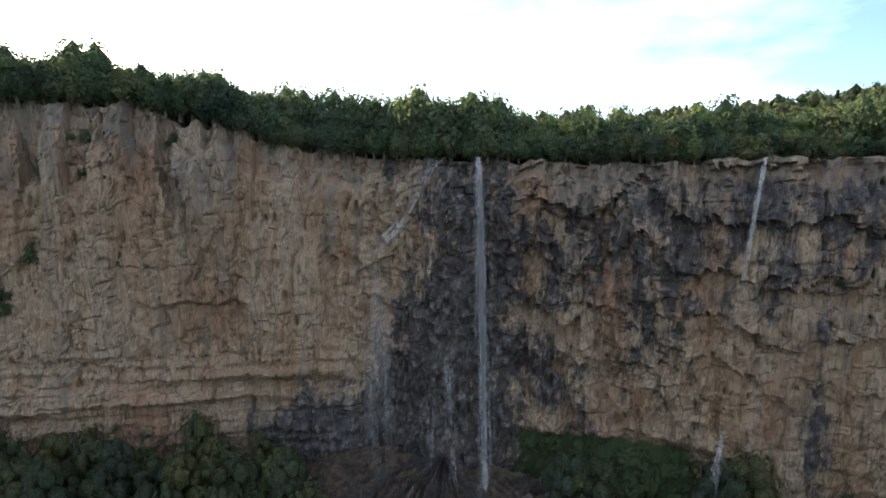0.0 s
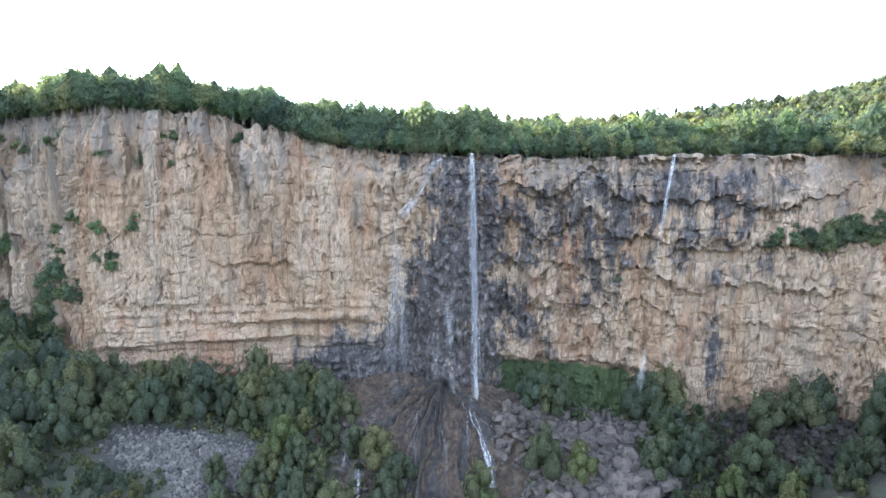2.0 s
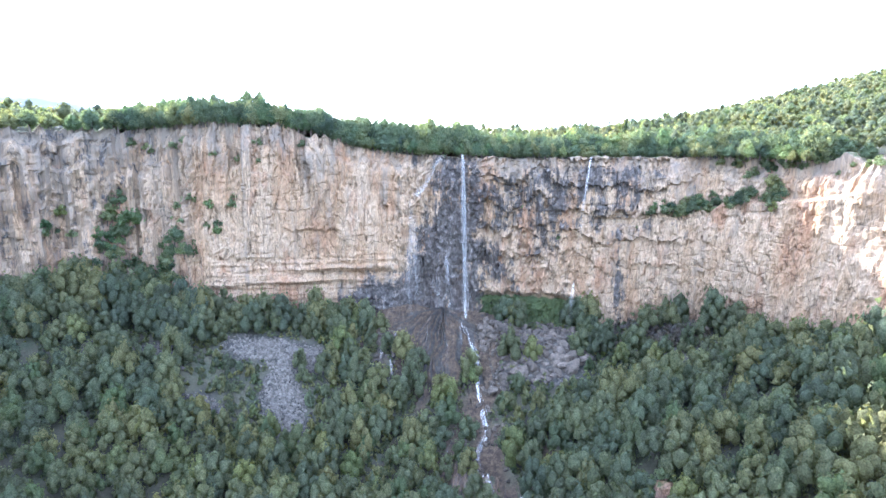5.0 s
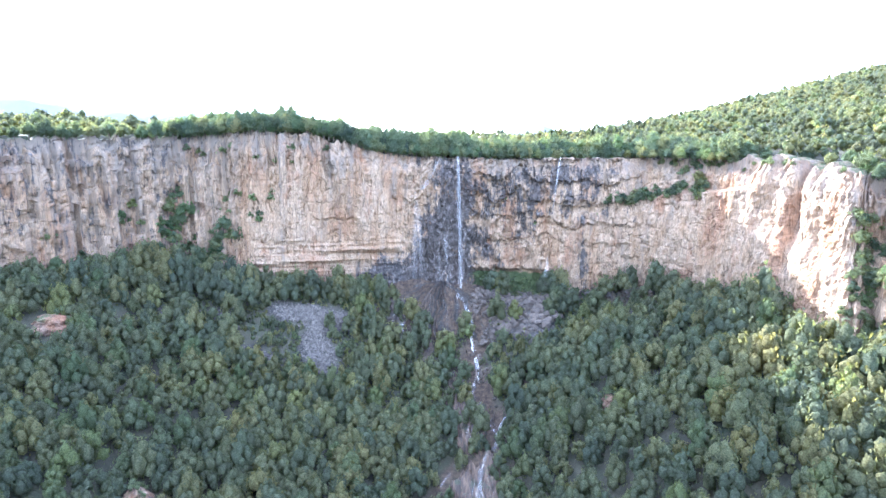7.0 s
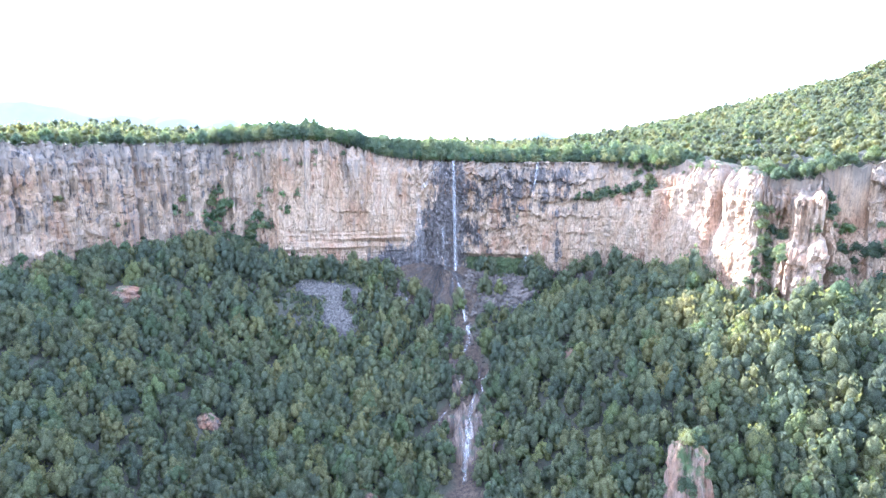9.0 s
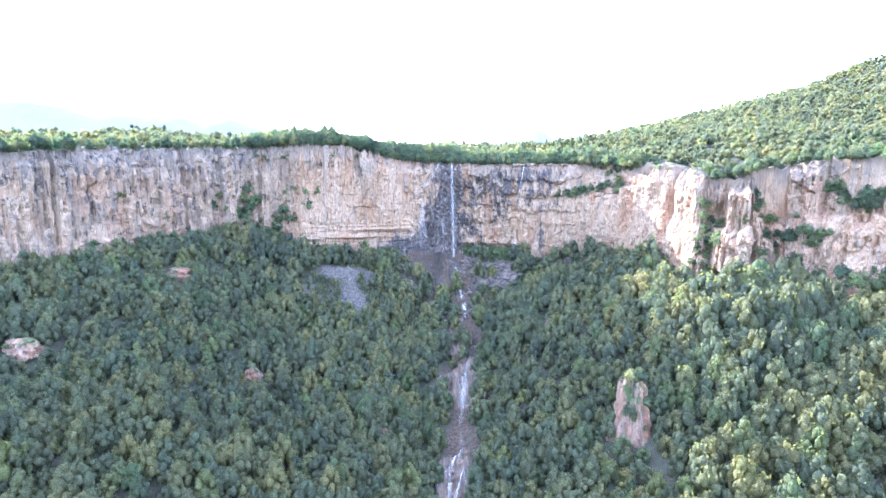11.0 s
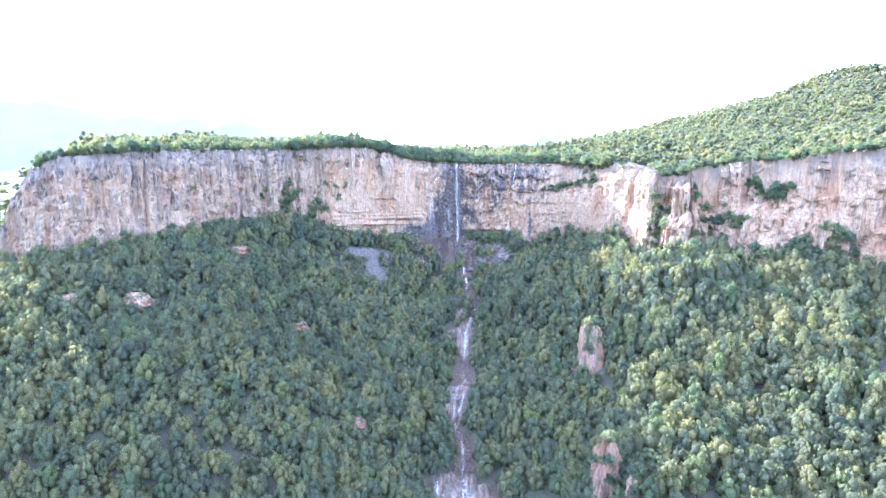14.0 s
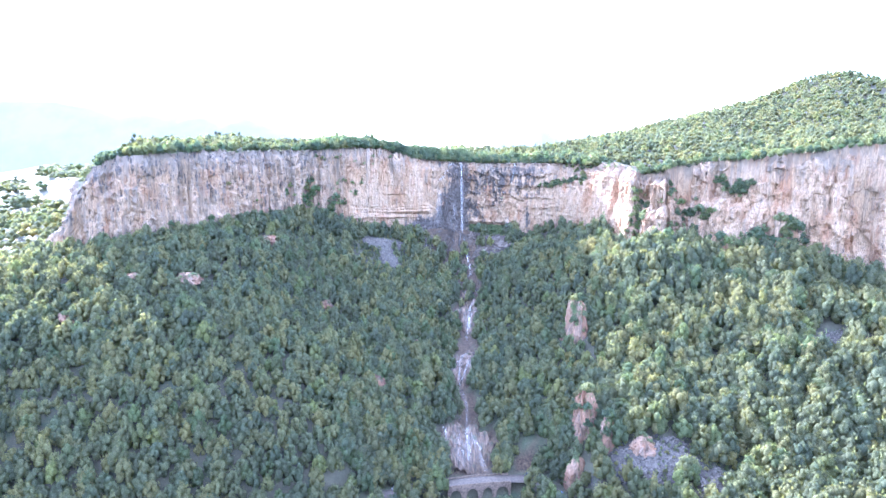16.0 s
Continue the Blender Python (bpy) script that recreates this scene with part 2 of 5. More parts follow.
def arith(nt, op, a, b):
    n = nt.nodes.new("ShaderNodeMath")
    n.operation = op
    for i, v in enumerate((a, b)):
        if isinstance(v, (int, float)):
            n.inputs[i].default_value = v
        else:
            nt.links.new(v, n.inputs[i])
    return n.outputs[0]


def place(nt, scale=(1, 1, 1)):
    g = nt.nodes.new("ShaderNodeNewGeometry")
    m = node(nt, "ShaderNodeMapping", Scale=scale)
    nt.links.new(g.outputs["Position"], m.inputs["Vector"])
    return m.outputs["Vector"]


def attribute(nt, key):
    n = nt.nodes.new("ShaderNodeAttribute")
    n.attribute_name = key
    return n.outputs["Fac"]


def relief(nt, bsdf, fac, strength, distance):
    n = node(nt, "ShaderNodeBump", Strength=strength, Distance=distance)
    nt.links.new(fac, n.inputs["Height"])
    nt.links.new(n.outputs["Normal"], bsdf.inputs["Normal"])


# ---- materials ----
def make_cliff_rock(name, rust, tan_, cream, brown, skin, chalk):
    m, nt, b, ln = material(name)
    p = place(nt)
    up = place(nt, (1, 1, 0.10))
    tone = noise_tex(nt, place(nt, (1, 1, 0.30)), 0.075, 7, 0.62)
    col = ramp(nt, tone, (0.34, rust), (0.45, tan_), (0.54, cream), (0.64, brown))
    fine = noise_tex(nt, place(nt, (1, 1, 0.3)), 0.9, 8, 0.68)
    col = mixed(nt, 0.6, col, ramp(nt, fine, (0.34, 0.35), (0.43, 0.85), (0.55, 1.05), (0.68, 1.2)), "MULTIPLY")
    speck = noise_tex(nt, place(nt, (1, 1, 0.28)), 2.4, 6, 0.72)
    col = mixed(nt, 0.45, col, ramp(nt, speck, (0.34, 0.5), (0.46, 0.95), (0.58, 1.1)), "MULTIPLY")
    # fracture lines
    vor = nt.nodes.new("ShaderNodeTexVoronoi")
    vor.feature = "DISTANCE_TO_EDGE"
    vor.inputs["Scale"].default_value = 0.34
    bend = mixed(nt, 0.12, place(nt, (1, 1, 0.32)), noise_colour(nt, place(nt), 0.5))
    ln.new(bend, vor.inputs["Vector"])
    line = ramp(nt, vor.outputs["Distance"], (0.0, 0.30), (0.035, 1.0))
    col = mixed(nt, ramp(nt, noise_tex(nt, p, 0.12, 3), (0.40, 0.0), (0.60, 0.85)), col, mixed(nt, 1.0, col, line, "MULTIPLY"))
    # thin dark run-off streaks and small pits
    run = noise_tex(nt, place(nt, (1, 1, 0.035)), 1.5, 6, 0.66)
    where = ramp(nt, noise_tex(nt, place(nt, (1, 1, 0.5)), 0.11, 4, 0.6), (0.38, 0.1), (0.62, 0.9))
    col = mixed(nt, where, col, mixed(nt, 1.0, col, ramp(nt, run, (0.36, 0.42), (0.47, 0.95), (0.62, 1.15)), "MULTIPLY"))
    hatch = noise_tex(nt, place(nt, (1, 1, 0.24)), 3.0, 4, 0.62)
    col = mixed(nt, ramp(nt, noise_tex(nt, place(nt, (1, 1, 0.7)), 0.16, 5, 0.6), (0.36, 0.08), (0.62, 0.62)), col, mixed(nt, 1.0, col, ramp(nt, hatch, (0.37, 0.42), (0.47, 0.92), (0.56, 1.1), (0.66, 1.35)), "MULTIPLY"))
    pit = noise_tex(nt, place(nt, (1, 1, 0.7)), 1.25, 7, 0.7)
    col = mixed(nt, ramp(nt, pit, (0.335, 0.8), (0.375, 0.0)), col, (0.06, 0.05, 0.042))
    # weathered grey skin in upright streaks
    grey = arith(nt, "ADD", noise_tex(nt, up, 0.30, 6, 0.62), arith(nt, "MULTIPLY", attribute(nt, "grey"), 0.55))
    col = mixed(nt, ramp(nt, grey, (0.62, 0.0), (0.86, 0.85)), col, skin)
    pale = noise_tex(nt, place(nt, (1, 1, 0.25)), 0.5, 7, 0.7)
    col = mixed(nt, ramp(nt, pale, (0.60, 0.0), (0.72, 0.5)), col, chalk)
    # black seepage stains
    drip = arith(nt, "MULTIPLY", noise_tex(nt, place(nt, (1, 1, 0.13)), 0.55, 8, 0.72), 0.55)
    blot = arith(nt, "MULTIPLY", noise_tex(nt, place(nt, (1, 1, 0.6)), 0.24, 8, 0.68), 0.45)
    wet = arith(nt, "ADD", arith(nt, "ADD", drip, blot), arith(nt, "MULTIPLY", attribute(nt, "wet"), 0.30))
    dark = ramp(nt, noise_tex(nt, place(nt, (1, 1, 0.55)), 0.9, 7, 0.72), (0.36, (0.022, 0.020, 0.019)), (0.50, (0.055, 0.049, 0.045)), (0.60, (0.12, 0.108, 0.096)), (0.70, (0.26, 0.23, 0.195)))
    col = mixed(nt, ramp(nt, wet, (0.61, 0.0), (0.675, 0.92)), col, dark)
    moss = arith(nt, "ADD", noise_tex(nt, p, 0.35, 6, 0.65), arith(nt, "MULTIPLY", attribute(nt, "moss"), 0.6))
    col = mixed(nt, ramp(nt, moss, (0.78, 0.0), (0.95, 0.9)), col, (0.05, 0.08, 0.025))
    ln.new(col, b.inputs["Base Color"])
    b.inputs["Roughness"].default_value = 0.9
    b.inputs["Specular IOR Level"].default_value = 0.25
    relief(nt, b, arith(nt, "ADD", noise_tex(nt, place(nt, (1, 1, 0.45)), 1.0, 10, 0.78), arith(nt, "ADD", noise_tex(nt, place(nt, (1, 1, 0.06)), 1.3, 6, 0.66), arith(nt, "MULTIPLY", line, 0.25))), 0.75, 0.6)
    return m


def make_stone(name, light, dark, scale):
    m, nt, b, ln = material(name)
    p = place(nt)
    col = ramp(nt, noise_tex(nt, p, scale, 7, 0.65), (0.32, dark), (0.52, light), (0.75, tuple(min(1, c * 1.2) for c in light)))
    rnd = nt.nodes.new("ShaderNodeObjectInfo").outputs["Random"]
    isl = nt.nodes.new("ShaderNodeNewGeometry").outputs["Random Per Island"]
    col = mixed(nt, 0.6, col, ramp(nt, arith(nt, "FRACT", arith(nt, "ADD", rnd, isl), 0), (0.0, 0.35), (1.0, 1.35)), "MULTIPLY")
    ln.new(col, b.inputs["Base Color"])
    b.inputs["Roughness"].default_value = 0.9
    relief(nt, b, noise_tex(nt, p, scale * 4, 8, 0.7), 1.0, 0.35)
    return m


def make_bed_rock():
    m, nt, b, ln = material("wet_brown_rock")
    run = place(nt, (1.3, 0.16, 0.22))
    col = ramp(nt, noise_tex(nt, run, 0.9, 8, 0.7), (0.34, (0.022, 0.019, 0.017)), (0.46, (0.068, 0.045, 0.029)), (0.56, (0.125, 0.082, 0.048)), (0.68, (0.19, 0.14, 0.095)))
    col = mixed(nt, ramp(nt, noise_tex(nt, place(nt), 0.3, 5, 0.6), (0.56, 0.0), (0.66, 0.8)), col, (0.05, 0.06, 0.03))
    ln.new(col, b.inputs["Base Color"])
    b.inputs["Roughness"].default_value = 0.7
    relief(nt, b, noise_tex(nt, run, 1.6, 8, 0.72), 1.0, 0.6)
    return m


def make_soil():
    m, nt, b, ln = material("soil")
    p = place(nt)
    col = ramp(nt, noise_tex(nt, p, 0.08, 8, 0.65), (0.35, (0.045, 0.045, 0.025)), (0.5, (0.075, 0.068, 0.04)), (0.62, (0.05, 0.062, 0.03)), (0.8, (0.13, 0.115, 0.085)))
    col = mixed(nt, 0.7, col, ramp(nt, noise_tex(nt, p, 1.4, 8, 0.7), (0.3, 0.45), (0.7, 1.3)), "MULTIPLY")
    bare = attribute(nt, "bare")
    earth = ramp(nt, noise_tex(nt, p, 0.7, 8, 0.7), (0.36, (0.018, 0.012, 0.007)), (0.5, (0.058, 0.038, 0.022)), (0.62, (0.098, 0.068, 0.040)), (0.74, (0.15, 0.115, 0.078)))
    col = mixed(nt, bare, col, earth)
    # near-black between the stones stands in for the shade in their gaps
    col = mixed(nt, attribute(nt, "stony_shade"), col, ramp(nt, noise_tex(nt, p, 0.9, 6, 0.6), (0.35, (0.018, 0.016, 0.013)), (0.65, (0.055, 0.049, 0.041))))
    ln.new(col, b.inputs["Base Color"])
    b.inputs["Roughness"].default_value = 0.95
    relief(nt, b, noise_tex(nt, p, 1.1, 9, 0.7), 1.0, 0.6)
    return m


def make_foliage(name, dark, mid, light, joined):
    m, nt, b, ln = material(name)
    tint = attribute(nt, "tint") if joined else nt.nodes.new("ShaderNodeObjectInfo").outputs["Random"]
    col = ramp(nt, tint, (0.0, dark), (0.45, mid), (0.85, light), (1.0, (light[0] * 1.12, light[1] * 1.02, light[2] * 0.95)))
    hue = ramp(nt, arith(nt, "FRACT", arith(nt, "MULTIPLY", tint, 23.0), 0), (0.0, (0.90, 1.0, 1.10)), (0.45, (1.0, 1.0, 1.0)), (0.75, (1.06, 1.0, 0.90)), (0.9, (0.90, 1.12, 0.86)), (1.0, (1.05, 0.98, 1.0)))
    col = mixed(nt, 0.7, col, hue, "MULTIPLY")
    col = mixed(nt, 0.8, col, ramp(nt, noise_tex(nt, place(nt), 2.2, 5, 0.75), (0.36, 0.45), (0.64, 1.6)), "MULTIPLY")
    isl = nt.nodes.new("ShaderNodeNewGeometry").outputs["Random Per Island"]
    col = mixed(nt, 0.45, col, ramp(nt, isl, (0.0, 0.75), (1.0, 1.25)), "MULTIPLY")
    ln.new(col, b.inputs["Base Color"])
    b.inputs["Roughness"].default_value = 0.8
    relief(nt, b, noise_tex(nt, place(nt), 1.7, 6, 0.75), 1.0, 0.9)
    b.inputs["Specular IOR Level"].default_value = 0.12
    tr = nt.nodes.new("ShaderNodeBsdfTranslucent")
    ln.new(mixed(nt, 1.0, col, (1.3, 1.25, 0.65), "MULTIPLY"), tr.inputs["Color"])
    mix = nt.nodes.new("ShaderNodeMixShader")
    mix.inputs[0].default_value = 0.5
    ln.new(b.outputs[0], mix.inputs[1])
    ln.new(tr.outputs[0], mix.inputs[2])
    ln.new(mix.outputs[0], nt.nodes["Material Output"].inputs["Surface"])
    return m


def make_plain(name, colour, rough=0.6, metal=0.0, vary=0.25, scale=1.0):
    m, nt, b, ln = material(name)
    lo, hi = tuple(c * (1 - vary) for c in colour), tuple(min(1, c * (1 + vary)) for c in colour)
    ln.new(ramp(nt, noise_tex(nt, place(nt), scale, 6, 0.65), (0.35, lo), (0.65, hi)), b.inputs["Base Color"])
    b.inputs["Roughness"].default_value, b.inputs["Metallic"].default_value = rough, metal
    return m


def make_water():
    m, nt, b, ln = material("white_water")
    b.inputs["Base Color"].default_value = (0.85, 0.81, 0.76, 1)
    b.inputs["Roughness"].default_value = 0.35
    tr = nt.nodes.new("ShaderNodeBsdfTransparent")
    mix = nt.nodes.new("ShaderNodeMixShader")
    fac = arith(nt, "MULTIPLY", attribute(nt, "dense"), ramp(nt, noise_tex(nt, place(nt, (1.5, 1.5, 0.22)), 1.2, 5, 0.7), (0.34, 0.25), (0.62, 1.0)))
    ln.new(fac, mix.inputs[0])
    ln.new(tr.outputs[0], mix.inputs[1])
    ln.new(b.outputs[0], mix.inputs[2])
    ln.new(mix.outputs[0], nt.nodes["Material Output"].inputs["Surface"])
    return m


ROCK = make_cliff_rock("limestone", (0.255, 0.143, 0.076), (0.312, 0.208, 0.119), (0.345, 0.250, 0.157), (0.27, 0.158, 0.087), (0.17, 0.142, 0.110), (0.36, 0.292, 0.208))
IRON_ROCK = make_cliff_rock("rusty_limestone", (0.21, 0.10, 0.055), (0.27, 0.155, 0.09), (0.30, 0.20, 0.13), (0.23, 0.12, 0.065), (0.13, 0.108, 0.084), (0.29, 0.22, 0.16))
PALE_STONE = make_stone("pale_scree_stone", (0.13, 0.112, 0.09), (0.034, 0.029, 0.023), 0.9)
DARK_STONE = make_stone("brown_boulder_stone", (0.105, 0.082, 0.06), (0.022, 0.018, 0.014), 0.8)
BED_ROCK = make_bed_rock()
SOIL = make_soil()
OAK = make_foliage("oak_leaves", (0.076, 0.088, 0.060), (0.124, 0.137, 0.078), (0.190, 0.182, 0.080), True)
RIM_OAK = make_foliage("rim_oak_leaves", (0.080, 0.102, 0.066), (0.122, 0.155, 0.090), (0.185, 0.205, 0.105), False)
PINE = make_foliage("pine_needles", (0.05, 0.068, 0.042), (0.07, 0.09, 0.05), (0.09, 0.11, 0.06), False)
SCRUB = make_foliage("bare_scrub_twigs", (0.095, 0.080, 0.072), (0.14, 0.118, 0.105), (0.19, 0.165, 0.14), True)
BARK = make_plain("bark", (0.11, 0.085, 0.06), 0.95, 0, 0.4, 3)
WATER = make_water()
ASPHALT = make_plain("asphalt", (0.092, 0.072, 0.053), 0.9, 0, 0.3, 0.8)
MASONRY = make_plain("bridge_masonry", (0.12, 0.086, 0.058), 0.9, 0, 0.45, 0.9)


# ---- ground ----
def axis(lo, hi, step, end_lo, end_hi):
    core = list(np.arange(lo, hi + 0.1, step))
    s, a = step, core[0]
    while a > end_lo:
        s *= 1.12
        a -= s
        core.insert(0, a)
    s, a = step, core[-1]
    while a < end_hi:
        s *= 1.12
        a += s
        core.append(a)
    return np.array(core)


SCREE = ((-66, 75.5, 16, 5.5), (-52, 77, 6, 4.5), (-61, 66, 8.5, 8), (-56, 56, 5.5, 7), (-104, 66, 10, 3.5), (-83, 57, 7, 3), (-118, 63, 6, 3), (20, 83, 19, 12), (23, 71, 13, 7), (64, -140, 11, 8), (78, -147, 10, 11), (86, -150, 9, 12), (94, -160, 8, 8), (182, -102, 15, 5), (198, -112, 9, 5), (44, 19, 5, 3))


def stony_shade(x, y):
    """1 on the scree fields and bare stone patches."""
    out = np.zeros(np.shape(x))
    for cx, cy, rx, ry in SCREE:
        r = np.hypot((x - cx) / rx, (y - cy) / ry) + 0.55 * fbm(x / 7, y / 7, 0, 12)
        out = np.maximum(out, 1 - smooth(0.75, 1.1, r))
    return out


def bare(x, y):
    """1 where washed earth lies bare: the heap under the falls and the bed of the stream."""
    r = np.hypot(x + 9.5, (y - 101) / 1.2) + 5 * fbm(x / 8, y / 8, 0, 13)
    heap = 1 - smooth(21, 27, r)
    ds, _ = near_line(x, y, STREAM)
    wide = 3.2 + 5.0 * bump(y, 6, 14, 8) + 5.0 * bump(y, -48, 14, 8) + 10.0 * bump(y, -106, 10, 8) + 2.5 * bump(y, 42, 12, 8)
    bed = 1 - smooth(0, 3, ds.reshape(np.shape(x)) - wide + 6 * fbm(x / 7, y / 7, 0, 14))
    for q in RILLS + [SIDE]:
        dq, _ = near_line(x, y, q)
        bed = np.maximum(bed, 1 - smooth(0.8, 2.4, dq.reshape(np.shape(x)) + 1.2 * fbm(x / 5, y / 5, 0, 37)))
    bank = 1 - smooth(0.8, 1.2, np.hypot((x - 25) / 7, (y + 113) / 4.5) + 0.3 * fbm(x / 4, y / 4, 0, 39))
    return np.maximum(np.maximum(heap, bed), bank)


def build_ground():
    xs, ys = axis(-310, 240, 3.0, -4300, 4300), axis(-190, 120, 3.0, -3500, 4300)
    X, Y = np.meshgrid(xs, ys)
    Z = height(X, Y).reshape(X.shape)
    v = np.stack([X, Y, Z], -1).reshape(-1, 3)
    me = mesh_from("ground", v, grid_faces(*X.shape), SOIL, True, {"bare": bare(X, Y), "stony_shade": stony_shade(X, Y)})
    tagged(new("ground", me), "steep wooded slope of brown soil and grass under the cliff", "ground", "", "structure")


build_ground()


def heap_rib(r, a):
    return ridge(a * 9.5 + 1.0 * fbm(r / 7, a * 2, 0, 15), r / 30, 0, 16, 4)


def heap_surface(x, y):
    """Height of the ribbed earth heap, which sinks into the ground round it."""
    r, a = np.hypot(x + 9.5, (y - 101) / 1.2), np.arctan2(x + 9.5, (101 - y) / 1.2)
    rib = heap_rib(r, a)
    lump, _ = cells(x / 2.2, y / 2.2, 17)
    z = height(x, y).reshape(np.shape(x))
    return z + (2.7 * rib * smooth(3, 11, r) + 1.1 * (lump - 0.4) * smooth(12, 24, r) + 0.4 * fbm(x / 1.3, y / 1.3, 0, 18)) + 0.25 - 2.5 * smooth(24, 32, r)


# ribbed rock slabs in the bed of the stream: x, y, half width, half length, bulge
SLABS = ((1.5, 4, 9, 17, 4.4), (-5, -48, 8, 17, 4.4), (-7, -104, 13.5, 13, 4.0), (1, 38, 7, 13, 3.0))


def slab_surface(x, y, slab):
    cx, cy, rx, ry, up = slab
    r = np.hypot((x - cx) / rx, (y - cy) / ry) + 0.45 * fbm(x / 5, y / 7, 0, 56)
    rib = ridge(x / 1.7 + 0.8 * fbm(x / 4, y / 5, 0, 19), y / 16, 0, 20, 3)
    step, _ = cells(x / 2.6, y / 3.2, 35)
    return height(x, y).reshape(np.shape(x)) + up * np.sqrt(np.maximum(0, 1 - r * r)) + (1.1 * rib + 1.5 * (step - 0.5)) * (1 - smooth(0.85, 1.1, r)) - 0.8 * smooth(0.85, 1.15, r)


def surface(x, y):
    """The highest of the ground, the earth heap and the slabs."""
    x, y = np.asarray(x, float), np.asarray(y, float)
    top = np.full(x.shape, -99.0)
    for slab in SLABS:
        top = np.maximum(top, np.where(np.hypot((x - slab[0]) / slab[2], (y - slab[1]) / slab[3]) < 1.1, slab_surface(x, y, slab), -99))
    return np.maximum(np.maximum(top, height(x, y).reshape(x.shape)), np.where(np.hypot(x + 9.5, (y - 101) / 1.2) < 36, heap_surface(x, y), -99))


def build_heap():
    """The ribbed earth heap that the falls have built up, over the plain ground."""
    r, a = np.meshgrid(np.linspace(0.5, 36, 110), np.linspace(-1.75, 1.75, 190))
    x, y = -9.5 + r * np.sin(a), 101 - 1.2 * r * np.cos(a)
    z = heap_surface(x, y)
    one = np.ones(x.shape)
    rib = heap_rib(r, a)
    rib_shade = 1 - smooth(np.quantile(rib, 0.30), np.quantile(rib, 0.55), rib)       # shade of the runnels put into the colour, to bring out the ribs
    me = mesh_from("earth_heap", np.stack([x, y, z], -1).reshape(-1, 3), grid_faces(*x.shape), SOIL, False, {"bare": one, "stony_shade": 0.9 * rib_shade})
    tagged(new("earth_heap", me), "ribbed brown heap of washed earth under the falls", "earth heap", "", "structure")


build_heap()


def build_slabs():
    for slab in SLABS:
        u, a = np.meshgrid(np.linspace(0.02, 1.15, 44), np.linspace(0, 2 * math.pi, 90))
        x, y = slab[0] + slab[2] * u * np.cos(a), slab[1] + slab[3] * u * np.sin(a)
        z = slab_surface(x, y, slab)
        me = mesh_from("rock_slab", np.stack([x, y, z], -1).reshape(-1, 3), grid_faces(*x.shape), BED_ROCK, False)
        tagged(new("rock_slab", me), "ribbed brown rock slab in the bed of the stream", "rock slab", "", "structure")


build_slabs()


